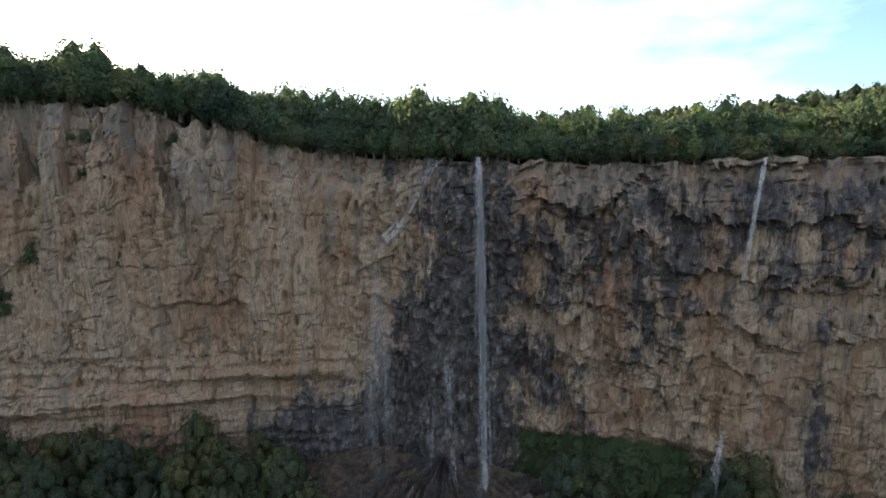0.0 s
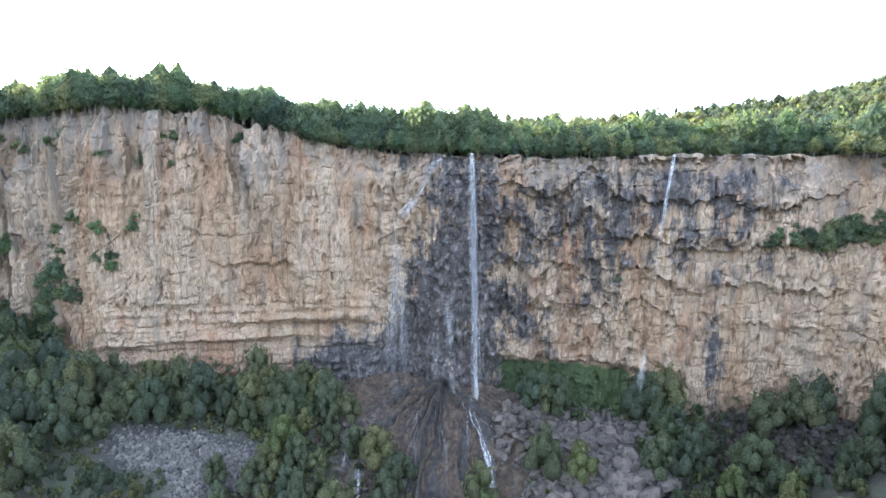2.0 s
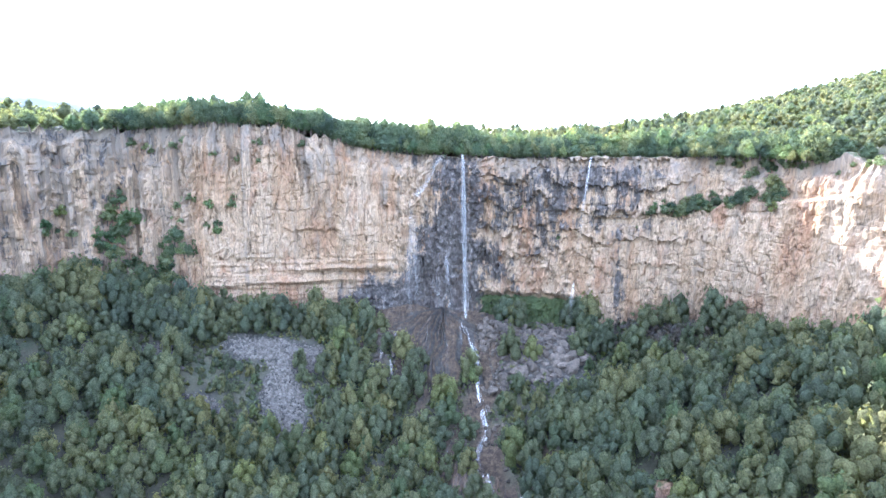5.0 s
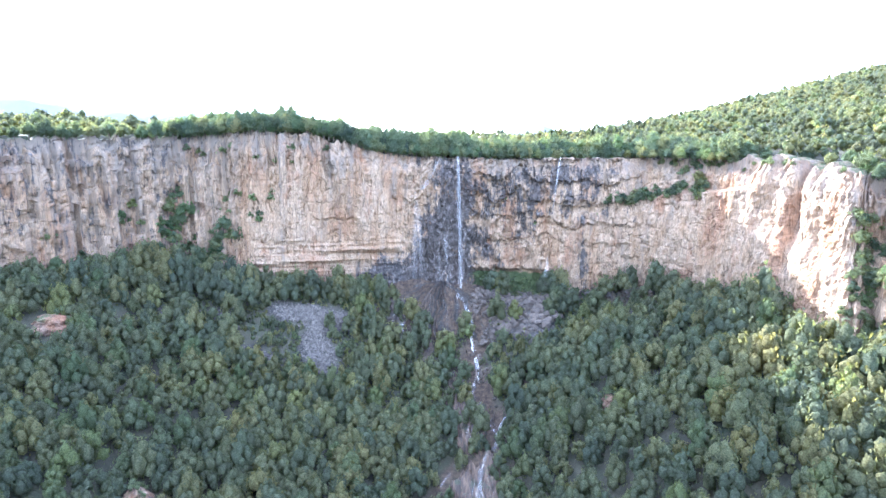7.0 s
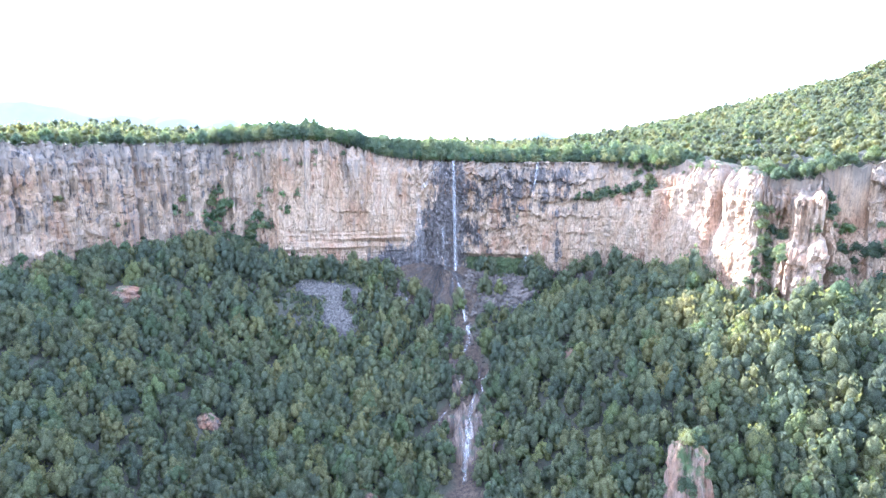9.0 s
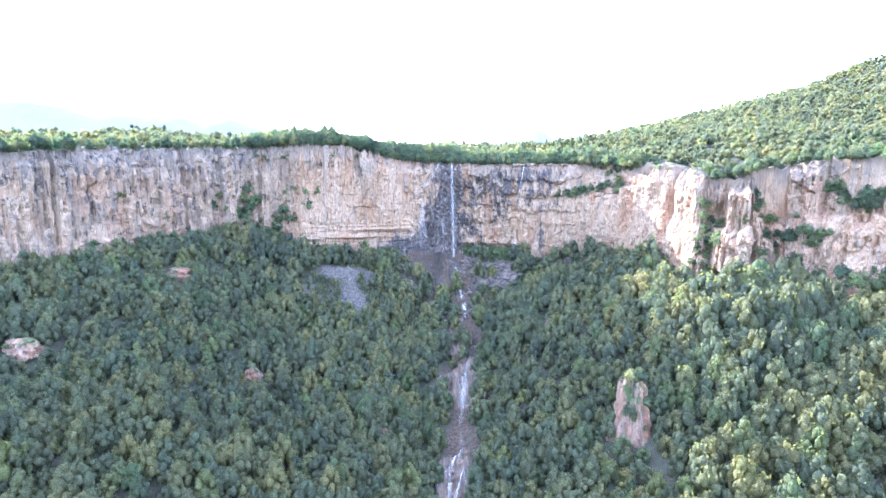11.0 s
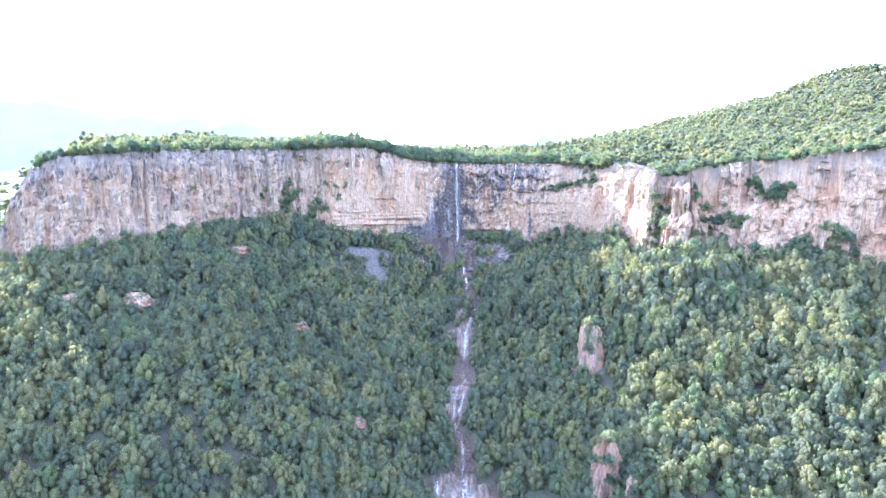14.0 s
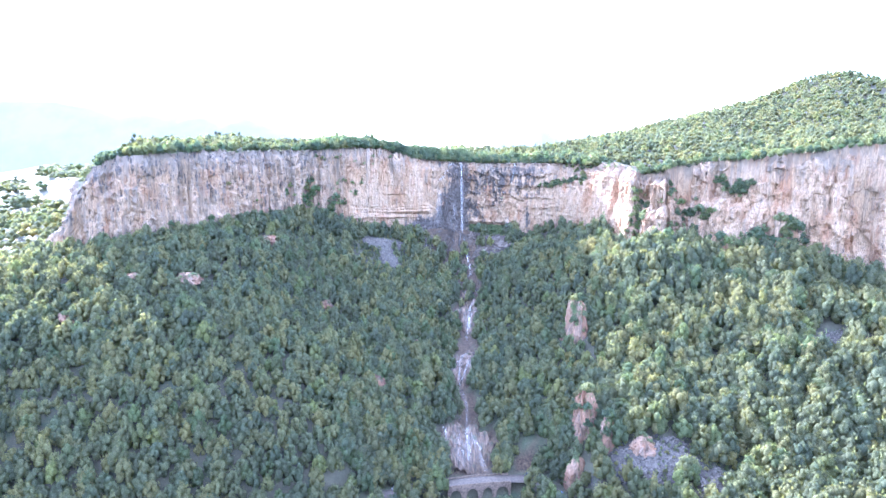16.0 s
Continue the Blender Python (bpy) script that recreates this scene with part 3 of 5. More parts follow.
# ---- cliff ----
def build_cliff():
    keep = (rim[:, 0] > -470) & (rim[:, 0] < 480)
    s0, s1 = rim_s[keep][0], rim_s[keep][-1]
    xs_at = np.interp(np.arange(s0, s1, 0.5), rim_s, rim[:, 0])
    cols = [s for s, x in zip(np.arange(s0, s1, 0.5), xs_at) if -125 < x < 165 or (int(s * 2) % 2 == 0)]
    S = np.array(cols)
    rx, ry, zt, zb, nx, ny = [np.interp(S, rim_s, a) for a in (rim[:, 0], rim[:, 1], rim[:, 2], rim[:, 3], rim_n[:, 0], rim_n[:, 1])]
    nn = np.hypot(nx, ny)
    nx, ny = nx / nn, ny / nn
    nose = bump(rx, 103, 8, 4)
    rough = np.maximum(1 - smooth(-112, -92, rx), smooth(110, 116, rx))       # towers and flutes left and right, smooth wall between
    wall = bump(rx, -62, 34, 6)
    over = bump(rx, 38, 36, 6)
    plain = np.maximum(wall, 0.95 * bump(rx, 66, 30, 10))      # wall with little fine relief
    # ragged rim with pinnacles
    zt = zt + (0.8 + 2.2 * np.maximum(np.maximum(rough, nose), 0.8 * wall)) * ridge(S / 7, 0.5, 0, 21) + (0.5 + 0.9 * np.maximum(np.maximum(rough, nose), wall)) * fbm(S / 2.6, 0.3, 0, 22) - 1.0
    zb = zb - 7
    H = 175
    t = np.linspace(0, 1, H)[:, None]
    Z = zb[None] + (zt - zb)[None] * t
    h = np.clip((Z - zb[None] - 7) / (zt - zb - 7)[None], 0, 1)
    SS, XX = np.broadcast_to(S[None], Z.shape), np.broadcast_to(rx[None], Z.shape)
    zr = Z / (1 + 0.8 * rough[None])
    warp = SS + (1.6 - 1.0 * rough[None]) * fbm(SS / 9, Z / 14, 0, 40, 3)
    spur = bump(XX, 103, 9, 4)
    right = smooth(110, 116, XX)
    calm = smooth(134, 146, XX)
    big = 3.2 * fbm(SS / 30, Z / 70, 0, 23, 3) * (1 - 0.5 * wall) * (1 - 0.7 * spur)
    pv, _ = cells(warp / (6.5 + 3.5 * right), Z / 500, 60)
    pw, _ = cells(warp / 2.6, Z / 130, 61)
    low, high = zb[None] + 7, zt[None]
    top1, top2 = low + (high - low) * (0.45 + 0.7 * np.mod(pv * 7.31, 1)), low + (high - low) * (0.2 + 0.95 * np.mod(pw * 5.17, 1))
    tower = rough * ((pv - 0.5) * (3.5 + 3.5 * right) - (1.5 + 2.0 * right) * smooth(0, 1.5, Z - top1) + ((pw - 0.5) * 2.4 - 1.3 * smooth(0, 1.0, Z - top2)) * (1 - 0.75 * calm))
    tower = tower - (3.0 - 1.6 * right) * rough * (1 - smooth(0.0, 0.10, np.abs(vnoise((warp + 3 * fbm(SS / 14, Z / 16, 0, 66, 3)) / 12, Z / 55, 0, 55) - 0.5))) * (0.3 + 0.7 * right)
    flute = (0.5 + 0.5 * rough) * (1 - 0.6 * calm) * ridge(warp / 7, Z / 60, 0, 24) + (1 - 0.4 * plain) * (0.6 + 1.4 * smooth(0.78, 1.0, h) * (1 - over)) * ridge(warp / 2.9, Z / 24, 0, 25, 2)
    cv, cd = cells(warp / 4.2, zr / 6.5, 26)
    cv2, _ = cells(warp / 1.5 + 0.3 * Z / 9, zr / 2.3, 27)
    block = (cv - 0.5) * 1.5 * (1 - 0.7 * spur) * (1 - 0.75 * plain) + (cv2 - 0.5) * (1 - 0.6 * spur) * (1 - 0.55 * plain)
    strata = 0.12 * fbm(SS / 22, Z / 1.6, 0, 28, 3) + 1.5 * wall * fbm(SS / 30, Z / 2.3, 0, 29, 3) * bump(Z, 124, 7, 2.5) + 0.35 * wall * fbm(SS / 12, Z / 0.9, 0, 75, 2) * bump(Z, 120, 11, 3)
    cv3, _ = cells(warp / 2.6, Z / 15, 45)
    cleft = (cv3 - 0.5) * (1.1 + 1.2 * smooth(0.7, 1.0, h)) - 1.6 * smooth(0.80, 0.83, cv3)
    cleft = cleft * (1 - 0.6 * calm) * (1 - 0.35 * spur) * (1 - 0.5 * plain)
    facet, _ = cells(warp / 13, Z / 17, 63)
    alcove = calm * (6.0 * (facet - 0.5) - 1.5 * smooth(0.75, 0.8, facet))
    pocket = -1.4 * smooth(0.66, 0.73, vnoise(warp / 3.6, zr / 4.5, 0, 47)) * (0.35 + 0.65 * np.maximum(rough, over)) * (1 - spur) * (1 - 0.75 * plain)
    hem = np.mod(Z / 9.5 + 0.5 * fbm(SS / 12, Z / 40, 0, 48, 3) + 0.16 * ridge(warp / 1.7, 0.5, 0, 49, 2), 1.0)
    curtain = 1.9 * (1 - hem) * over * smooth(0.22, 0.5, h)
    # grey pillars and clefts in the upper half of the wall, thin cracks everywhere
    pu, _ = cells(warp / 4.3, Z / 400, 70)
    pq, _ = cells(warp / 1.7, Z / 160, 71)
    upper = smooth(0.40, 0.90, h + 0.12 * fbm(SS / 8, 0.4, 0, 72)) * (1 - smooth(-48, -38, XX)) * (1 - rough)
    pillar = upper * ((pu - 0.55) * 4.2 + (pq - 0.5) * 1.6 - 2.4 * smooth(0, 2.0, Z - (low + (high - low) * (0.72 + 0.5 * np.mod(pu * 9.1, 1)))))
    crack = -0.8 * (1 - smooth(0, 0.05, np.abs(vnoise(warp / 2.4, Z / 20, 0, 73) - 0.5))) - 0.5 * (1 - smooth(0, 0.05, np.abs(vnoise(warp / 4.5, Z / 3.2, 0, 74) - 0.5)))
    butt = right * 6.5 * (ridge((SS + 4 * fbm(SS / 20, Z / 25, 0, 85, 3)) / 23, Z / 160, 0, 80, 2) - 0.25) * smooth(112, 122, XX)
    off = big + butt + pillar + crack * (1 - 0.5 * spur) + tower + flute + block + strata + cleft + pocket + curtain + alcove + 0.6 * (1 - 0.3 * spur) * (1 - 0.5 * plain) * fbm(SS / 1.3, zr / 1.9, 0, 30, 3)
    off = off - 3.5 * smooth(0.86, 1.0, h) * (1 - 0.7 * over) + 1.2 * (0.5 - h) * (1 - over)
    # overhanging brow and the low green alcove beneath it
    off = off + over * (2.2 * smooth(0.35, 0.9, h) - 1.5 - 4.5 * bump(XX, 20, 17, 4) * (1 - smooth(116, 119, Z)) - 1.8 * bump(Z, 146.5, 1.2, 0.6) * bump(XX, 50, 7, 2))
    # bushy ledge across the right-hand wall
    off = off - 4.0 * bump(XX, 86, 15, 4) * smooth(149.5, 151, Z - 0.27 * (XX - 68) + 1.5 * fbm(SS / 8, 0.2, 0, 50))
    # shallow square niche in the wall
    off = off - 1.6 * bump(XX, -57, 8, 0.6) * bump(Z + 0.8 * fbm(SS / 3, 0.1, 0, 51), 135, 6.0, 0.6)
    # chimney behind the left fall
    off = off - 3.0 * bump(XX, -19, 5, 4) * (1 - 0.5 * smooth(0.7, 1, h)) + 1.5 * bump(XX, -9, 4, 3) * smooth(0.2, 0.6, h)
    # broken pillar beside the corner, the block at its foot and a chimney in the sunlit face
    off = off + 6.0 * bump(XX, 127, 4.0, 1.2) * (1 - smooth(157, 160, Z + 2 * fbm(SS / 3, 0.7, 0, 64))) + 5.0 * bump(XX, 121.5, 2.2, 0.9) * (1 - smooth(138, 141, Z)) * smooth(118, 121, Z)
    off = off + 3.5 * bump(XX, 114, 3.0, 0.8) * (1 - smooth(124, 127, Z + 2 * fbm(SS / 2, 0.4, 0, 65)))
    off = off - 3.5 * bump(XX, 107.2, 0.5, 0.7) * smooth(0.25, 0.6, h) - 2.0 * bump(XX, 103.5, 0.5, 0.8) * smooth(0.55, 0.8, h) - 2.5 * bump(XX, 97.5, 0.8, 1.0) * smooth(0.8, 0.9, h)
    # lower step of the right-hand buttress
    off = off + 5.0 * bump(XX, 165, 34, 12) * (1 - smooth(0.12, 0.22, h)) + 4.0 * bump(XX, 150, 45, 12) * (1 - smooth(0.45, 0.6, h))
    off = np.maximum(off, -6.5)
    PX, PY = rx[None] + nx[None] * off, ry[None] + ny[None] * off
    rows = [np.stack([PX, PY, Z], -1)]
    wob = 7 * fbm(SS / 9, Z / 14, 0, 31)
    wet = 0.85 * bump(XX + 1.3 * wob, -10, 9 + 13 * (1 - h), 11) * (1 - 0.35 * smooth(0.50, 0.72, h + 0.15 * fbm(SS / 6, Z / 8, 0, 76))) + bump(XX + wob, 34, 36, 18) * (0.42 * (1 - 0.8 * smooth(0.92, 0.965, h)) * smooth(0.42, 0.80, h + 0.25 * fbm(SS / 9, Z / 12, 0, 32)) + 0.10 + 0.12 * smooth(0.1, 0.4, fbm(SS / 8, Z / 16, 0, 79)))
    wet = wet + 0.7 * bump(XX + wob, -38, 14, 10) * (1 - smooth(0.10, 0.32, h + 0.12 * fbm(SS / 7, 0.5, 0, 33)))
    wet = wet + 0.5 * bump(XX + 0.3 * wob, 52, 1.5, 2) * (1 - smooth(0.55, 0.62, h)) + 0.22 * (1 - smooth(-125, -98, XX + wob)) + 0.14 * smooth(112, 125, XX + wob)
    wet = wet + 0.12 * (1 - smooth(-96, -70, XX + 1.4 * wob)) * smooth(0.35, 0.8, h + 0.3 * fbm(SS / 8, Z / 14, 0, 69)) + 0.10 * wall * smooth(0.75, 1.0, h)
    grey = 0.12 + 0.22 * np.maximum(1 - smooth(-125, -80, XX + wob), 0.3 * smooth(108, 125, XX + wob)) + 0.35 * smooth(0.70, 1, h + 0.1 * fbm(SS / 6, Z / 9, 0, 36)) + 0.5 * bump(XX + wob, -38, 12, 10) * (1 - smooth(0.1, 0.35, h))
    moss = 0.95 * bump(XX, 20, 17, 4) * (1 - smooth(115, 118, Z)) + 0.35 * smooth(0.95, 1, h)
    attrs = [np.stack([wet, grey, moss], -1)]
    # the cap runs back from the rim under the trees
    for back in (1.2, 3.0, 6.0, 10.0, 15.0):
        o = off[-1] * max(0, 1 - back / 8) - back
        bx, by = rx + nx * o, ry + ny * o
        rows.append(np.stack([bx, by, zt + 0.03 * back + 0.3 * fbm(bx / 3, by / 3, 0, 34) - (0.8 if back > 12 else 0)], -1)[None])
        attrs.append(np.stack([wet[-1] * 0.3, grey[-1], grey[-1] * 0 + 0.6], -1)[None])
    V, A = np.concatenate(rows), np.concatenate(attrs)
    me = mesh_from("cliff", V.reshape(-1, 3), grid_faces(*V.shape[:2]), ROCK, False, {"wet": A[..., 0], "grey": A[..., 1], "moss": A[..., 2]})
    global cliff_x, cliff_v
    cliff_x, cliff_v = rx, V[:H]
    return tagged(new("cliff", me), "tall limestone cliff, tan and grey with black seepage stains", "cliff", "", "structure")


cliff = build_cliff()

# ---- trees ----
def octa(level):
    bm = bmesh.new()
    bmesh.ops.create_icosphere(bm, subdivisions=level, radius=1.0)
    v = np.array([x.co[:] for x in bm.verts])
    f = np.array([[x.index for x in p.verts] for p in bm.faces])
    bm.free()
    return v, f


BALL8 = (np.array([(1, 0, 0), (-1, 0, 0), (0, 1, 0), (0, -1, 0), (0, 0, 1), (0, 0, -1)], float),
         np.array([(0, 2, 4), (2, 1, 4), (1, 3, 4), (3, 0, 4), (2, 0, 5), (1, 2, 5), (3, 1, 5), (0, 3, 5)]))
BALL20 = octa(1)


def crown_shape(seed, lobes, ball, leaves, leaf, tall=1.0):
    """A crown of radius about 1 with its base near 0.35: lobes with small leaf clumps round them. Verts and triangles."""
    rng = np.random.default_rng(seed)
    V, F, n = [], [], 0
    mids, rads = [], []
    for i in range(lobes):
        a = i * 2.4 + rng.uniform(-0.5, 0.5)
        r = 0.0 if i == 0 else rng.uniform(0.32, 0.60)
        z = (1.35 if i == 0 else rng.uniform(0.45, 1.05)) * tall
        mids.append((r * math.cos(a), r * math.sin(a), z))
        rads.append(rng.uniform(0.40, 0.58) if lobes > 3 else rng.uniform(0.55, 0.75))
    mids, rads = np.array(mids), np.array(rads)
    bv, bf = ball
    for c, r in zip(mids, rads):
        w = bv * (r * 0.84) * (1 + 0.30 * (rng.random((len(bv), 1)) - 0.5)) * (1, 1, 0.85 * tall) + c
        V.append(w)
        F.append(bf + n)
        n += len(w)
    k = rng.choice(lobes, leaves, p=rads ** 2 / (rads ** 2).sum())
    d = rng.normal(size=(leaves, 3))
    d[:, 2] += 0.4
    d /= np.linalg.norm(d, axis=1)[:, None]
    c = mids[k] + d * (rads[k] * rng.uniform(0.72, 1.18, leaves))[:, None] * (1, 1, 0.85 * tall)
    u = np.cross(d, rng.normal(size=(leaves, 3)))
    u /= np.linalg.norm(u, axis=1)[:, None]
    w = np.cross(d, u) + d * rng.uniform(-0.5, 0.5, (leaves, 1))
    sz = rng.uniform(0.6, 1.4, (leaves, 1)) * leaf
    tri = np.stack([c - u * sz, c + u * sz - w * sz * 0.3, c + w * sz * 1.1], 1).reshape(-1, 3)
    F.append(np.arange(leaves)[:, None] * 3 + n + np.array([[0, 1, 2]]))
    V.append(tri)
    return np.vstack(V), np.vstack(F)


def dome_shape(seed, lobes, leaves, leaf):
    """A rounded egg-shaped crown of radius about 1: overlapping clumps in rings, ragged with small leaf sprays."""
    rng = np.random.default_rng(seed)
    u = np.linspace(0.0, 1.0, lobes)
    a = np.arange(lobes) * 2.4 + rng.uniform(-0.5, 0.5, lobes)
    r = 0.62 * np.sqrt(np.maximum(0, 1 - u ** 2.2)) * rng.uniform(0.75, 1.15, lobes)
    mids = np.stack([r * np.cos(a), r * np.sin(a), 0.42 + 0.95 * u * rng.uniform(0.85, 1.1, lobes)], 1)
    rads = (0.41 - 0.12 * u) * rng.uniform(0.75, 1.25, lobes)
    bv, bf = BALL20
    V = [bv * (q * rng.uniform(0.68, 1.2, (len(bv), 1))) * (1, 1, 0.9) + c for c, q in zip(mids, rads)]
    F = [bf + i * len(bv) for i in range(lobes)]
    k = rng.choice(lobes, leaves, p=rads ** 2 / (rads ** 2).sum())
    d = rng.normal(size=(leaves, 3))
    d[:, 2] += 0.5
    d /= np.linalg.norm(d, axis=1)[:, None]
    c = mids[k] + d * (rads[k] * rng.uniform(0.85, 1.45, leaves))[:, None]
    t = np.cross(d, rng.normal(size=(leaves, 3)))
    t /= np.linalg.norm(t, axis=1)[:, None]
    w = np.cross(d, t) + d * rng.uniform(-0.3, 0.7, (leaves, 1))
    sz = rng.uniform(0.6, 1.4, (leaves, 1)) * leaf
    V.append(np.stack([c - t * sz, c + t * sz - w * sz * 0.3, c + w * sz * 1.1], 1).reshape(-1, 3))
    F.append(np.arange(leaves)[:, None] * 3 + lobes * len(bv) + np.array([[0, 1, 2]]))
    return np.vstack(V), np.vstack(F)


def trunk_shape(seed, r, top, limbs):
    rng = np.random.default_rng(seed)
    V, F, n = [], [], 0

    def tube(a, b, ra, rb):
        nonlocal n
        a, b = np.array(a, float), np.array(b, float)
        d = (b - a) / np.linalg.norm(b - a)
        u = np.cross(d, (0.3, 0.9, 0.1))
        u /= np.linalg.norm(u)
        w = np.cross(d, u)
        ang = np.arange(6) * math.pi / 3
        ring = np.cos(ang)[:, None] * u + np.sin(ang)[:, None] * w
        V.append(np.vstack([a + ring * ra, b + ring * rb]))
        for i in range(6):
            j = (i + 1) % 6
            F.append(((n + i, n + j, n + 6 + j), (n + i, n + 6 + j, n + 6 + i)))
        n += 12
    knee = (rng.uniform(-0.1, 0.1), rng.uniform(-0.1, 0.1), top * 0.55)
    tube((0, 0, -0.15), knee, r, r * 0.75)
    tube(knee, (knee[0] * 1.8, knee[1] * 1.8, top), r * 0.75, r * 0.4)
    for i in range(limbs):
        a = i * 6.283 / limbs + rng.uniform(-0.4, 0.4)
        tube(knee, (0.5 * math.cos(a), 0.5 * math.sin(a), top * rng.uniform(0.85, 1.1)), r * 0.5, r * 0.2)
    return np.vstack(V), np.vstack([np.array(f) for f in F])


def scatter(x0, x1, y0, y1, step, seed):
    """Places on a jittered lattice."""
    rng = np.random.default_rng(seed)
    X, Y = np.meshgrid(np.arange(x0, x1, step), np.arange(y0, y1, step))
    X = X + rng.uniform(-0.48, 0.48, X.shape) * step
    Y = Y + rng.uniform(-0.48, 0.48, Y.shape) * step
    return X.ravel(), Y.ravel()


def forest(name, label, x, y, size, shapes, seed, squash=(0.8, 1.15), leaf_mat=None):
    """Many trees in one mesh: crowns on short trunks, each with a tint of its own."""
    rng = np.random.default_rng(seed)
    z = height(x, y)
    pick = rng.integers(0, len(shapes), len(x))
    V, F, T, n = [], [], [], 0
    for i, (sv, sf) in enumerate(shapes):
        m = pick == i
        k = int(m.sum())
        if not k:
            continue
        a, s = rng.uniform(0, 6.283, k), size[m]
        tall = s * rng.uniform(*squash, k)
        c, sn = np.cos(a)[:, None], np.sin(a)[:, None]
        px = (sv[None, :, 0] * c - sv[None, :, 1] * sn) * s[:, None] + x[m][:, None]
        py = (sv[None, :, 0] * sn + sv[None, :, 1] * c) * s[:, None] + y[m][:, None]
        pz = sv[None, :, 2] * tall[:, None] + z[m][:, None] - 0.2
        V.append(np.stack([px, py, pz], -1).reshape(-1, 3))
        F.append((sf[None] + (np.arange(k) * len(sv))[:, None, None] + n).reshape(-1, 3))
        patch = 0.5 + 0.35 * fbm(x[m] / 40, y[m] / 40, 0, 41)
        T.append(np.repeat(np.clip(0.6 * rng.random(k) + 0.4 * patch, 0, 1), len(sv)))
        n += k * len(sv)
    me = mesh_from(name, np.vstack(V), np.vstack(F), leaf_mat or OAK, True, {"tint": np.concatenate(T)})
    return tagged(new(name, me), label, "woodland", "", "stuff")


MID = [dome_shape(100 + i, 9 + i % 3, 160, 0.098) for i in range(14)]
LOW = [crown_shape(200 + i, 4, BALL8, 50, 0.125) for i in range(10)]
TWIGS = [crown_shape(250 + i, 3, BALL8, 150, 0.09) for i in range(5)]
# rock outcrops on the slope: x, y, radius, height above the ground
OUTCROPS = ((60, -57, 7.0, 22), (51, -119, 6.5, 24), (59, -130, 4.0, 15), (-147, 38, 8, 4.5), (-171, -46, 7, 5), (-201, -52, 6, 4), (-54, -82, 5, 6),
            (-97, -8, 4, 4), (-219, -84, 6, 3.5), (-36, -23, 4, 4), (45, 19, 4, 3), (45, -130, 4.5, 10), (74, -138, 5, 6))


def open_ground(x, y):
    """True where trees may stand on the slope."""
    dr, _ = near_line(x, y, ROAD)
    ok = (stony_shade(x, y) < 0.35) & (bare(x, y) < 0.4) & (dr > 4.6)
    ok &= ~((np.abs(x - 2) < 17) & (y < -124) & (y > -150))          # clearing before the bridge
    for ox, oy, rad, _ in OUTCROPS:
        ok &= np.hypot(x - ox, y - oy + rad * 0.5) > rad * 0.95
    return ok


def scrubby(x, y):
    """1 on the patch of leafless scrub under the right-hand wall."""
    return bump(x, 58, 17, 6) * bump(y + 0.25 * (x - 58), 80, 12, 5) * smooth(-0.25, 0.1, fbm(x / 9, y / 9, 0, 38) + 0.15)


# woods on the slope
wx, wy = scatter(-300, 232, -190, 110, 4.9, 51)
wd, _ = side(wx, wy)
ok = (wd > 3.0) & open_ground(wx, wy) & (scrubby(wx, wy) < 0.5)
ex, ey = scatter(-70, 70, -131, -96, 4.4, 64)
ok2 = open_ground(ex, ey)
wx, wy = np.concatenate([wx[ok], ex[ok2]]), np.concatenate([wy[ok], ey[ok2]])
rng = np.random.default_rng(52)
wsize = rng.uniform(2.7, 4.6, len(wx)) * (1 + 0.5 * bump(wx, -124, 15, 8) * bump(wy, 84, 14, 8)) * (0.85 + 0.4 * vnoise(wx / 25, wy / 25, 0, 53)) * (1 + 0.3 * smooth(60, 100, wx) + 0.25 * bump(wx, 122, 20, 8) * bump(wy, -28, 16, 8)) * (1 - 0.5 * bump(wx, -66, 22, 6) * bump(wy, 63, 9, 4)) * (1 - 0.4 * bump(wx, 24, 20, 6) * bump(wy, 62, 8, 4)) * (1 - 0.45 * bump(wx, 60, 22, 6) * bump(wy, 58, 9, 4))
forest("slope_woods", "dense evergreen oak woods covering the slope below the cliff", wx, wy, wsize, MID, 54, (1.25, 1.9))

sx, sy = scatter(34, 84, 58, 100, 1.7, 69)
sd_, _ = side(sx, sy)
ok = (sd_ > 1.0) & (scrubby(sx, sy) > 0.4) & open_ground(sx, sy)
forest("bare_scrub", "leafless mauve-grey scrub under the cliff", sx[ok], sy[ok], rng.uniform(0.8, 1.7, int(ok.sum())), TWIGS, 70, (0.9, 1.5), SCRUB)

ux, uy = scatter(-130, 60, 40, 92, 1.9, 77)
ud, _ = side(ux, uy)
ok = (ud > 2.0) & open_ground(ux, uy)
vx, vy = scatter(-16, 22, -152, -131, 2.6, 83)            # below the bridge
tx, ty = scatter(52, 106, -174, -128, 2.8, 84)            # over the lower scree
few = rng.random(len(tx)) < 0.5
ux, uy = np.concatenate([ux[ok], vx, tx[few]]), np.concatenate([uy[ok], vy, ty[few]])
forest("undergrowth", "low green bushes round the scree and the boulders", ux, uy, rng.uniform(0.8, 1.7, len(ux)), LOW, 78, (0.9, 1.6))

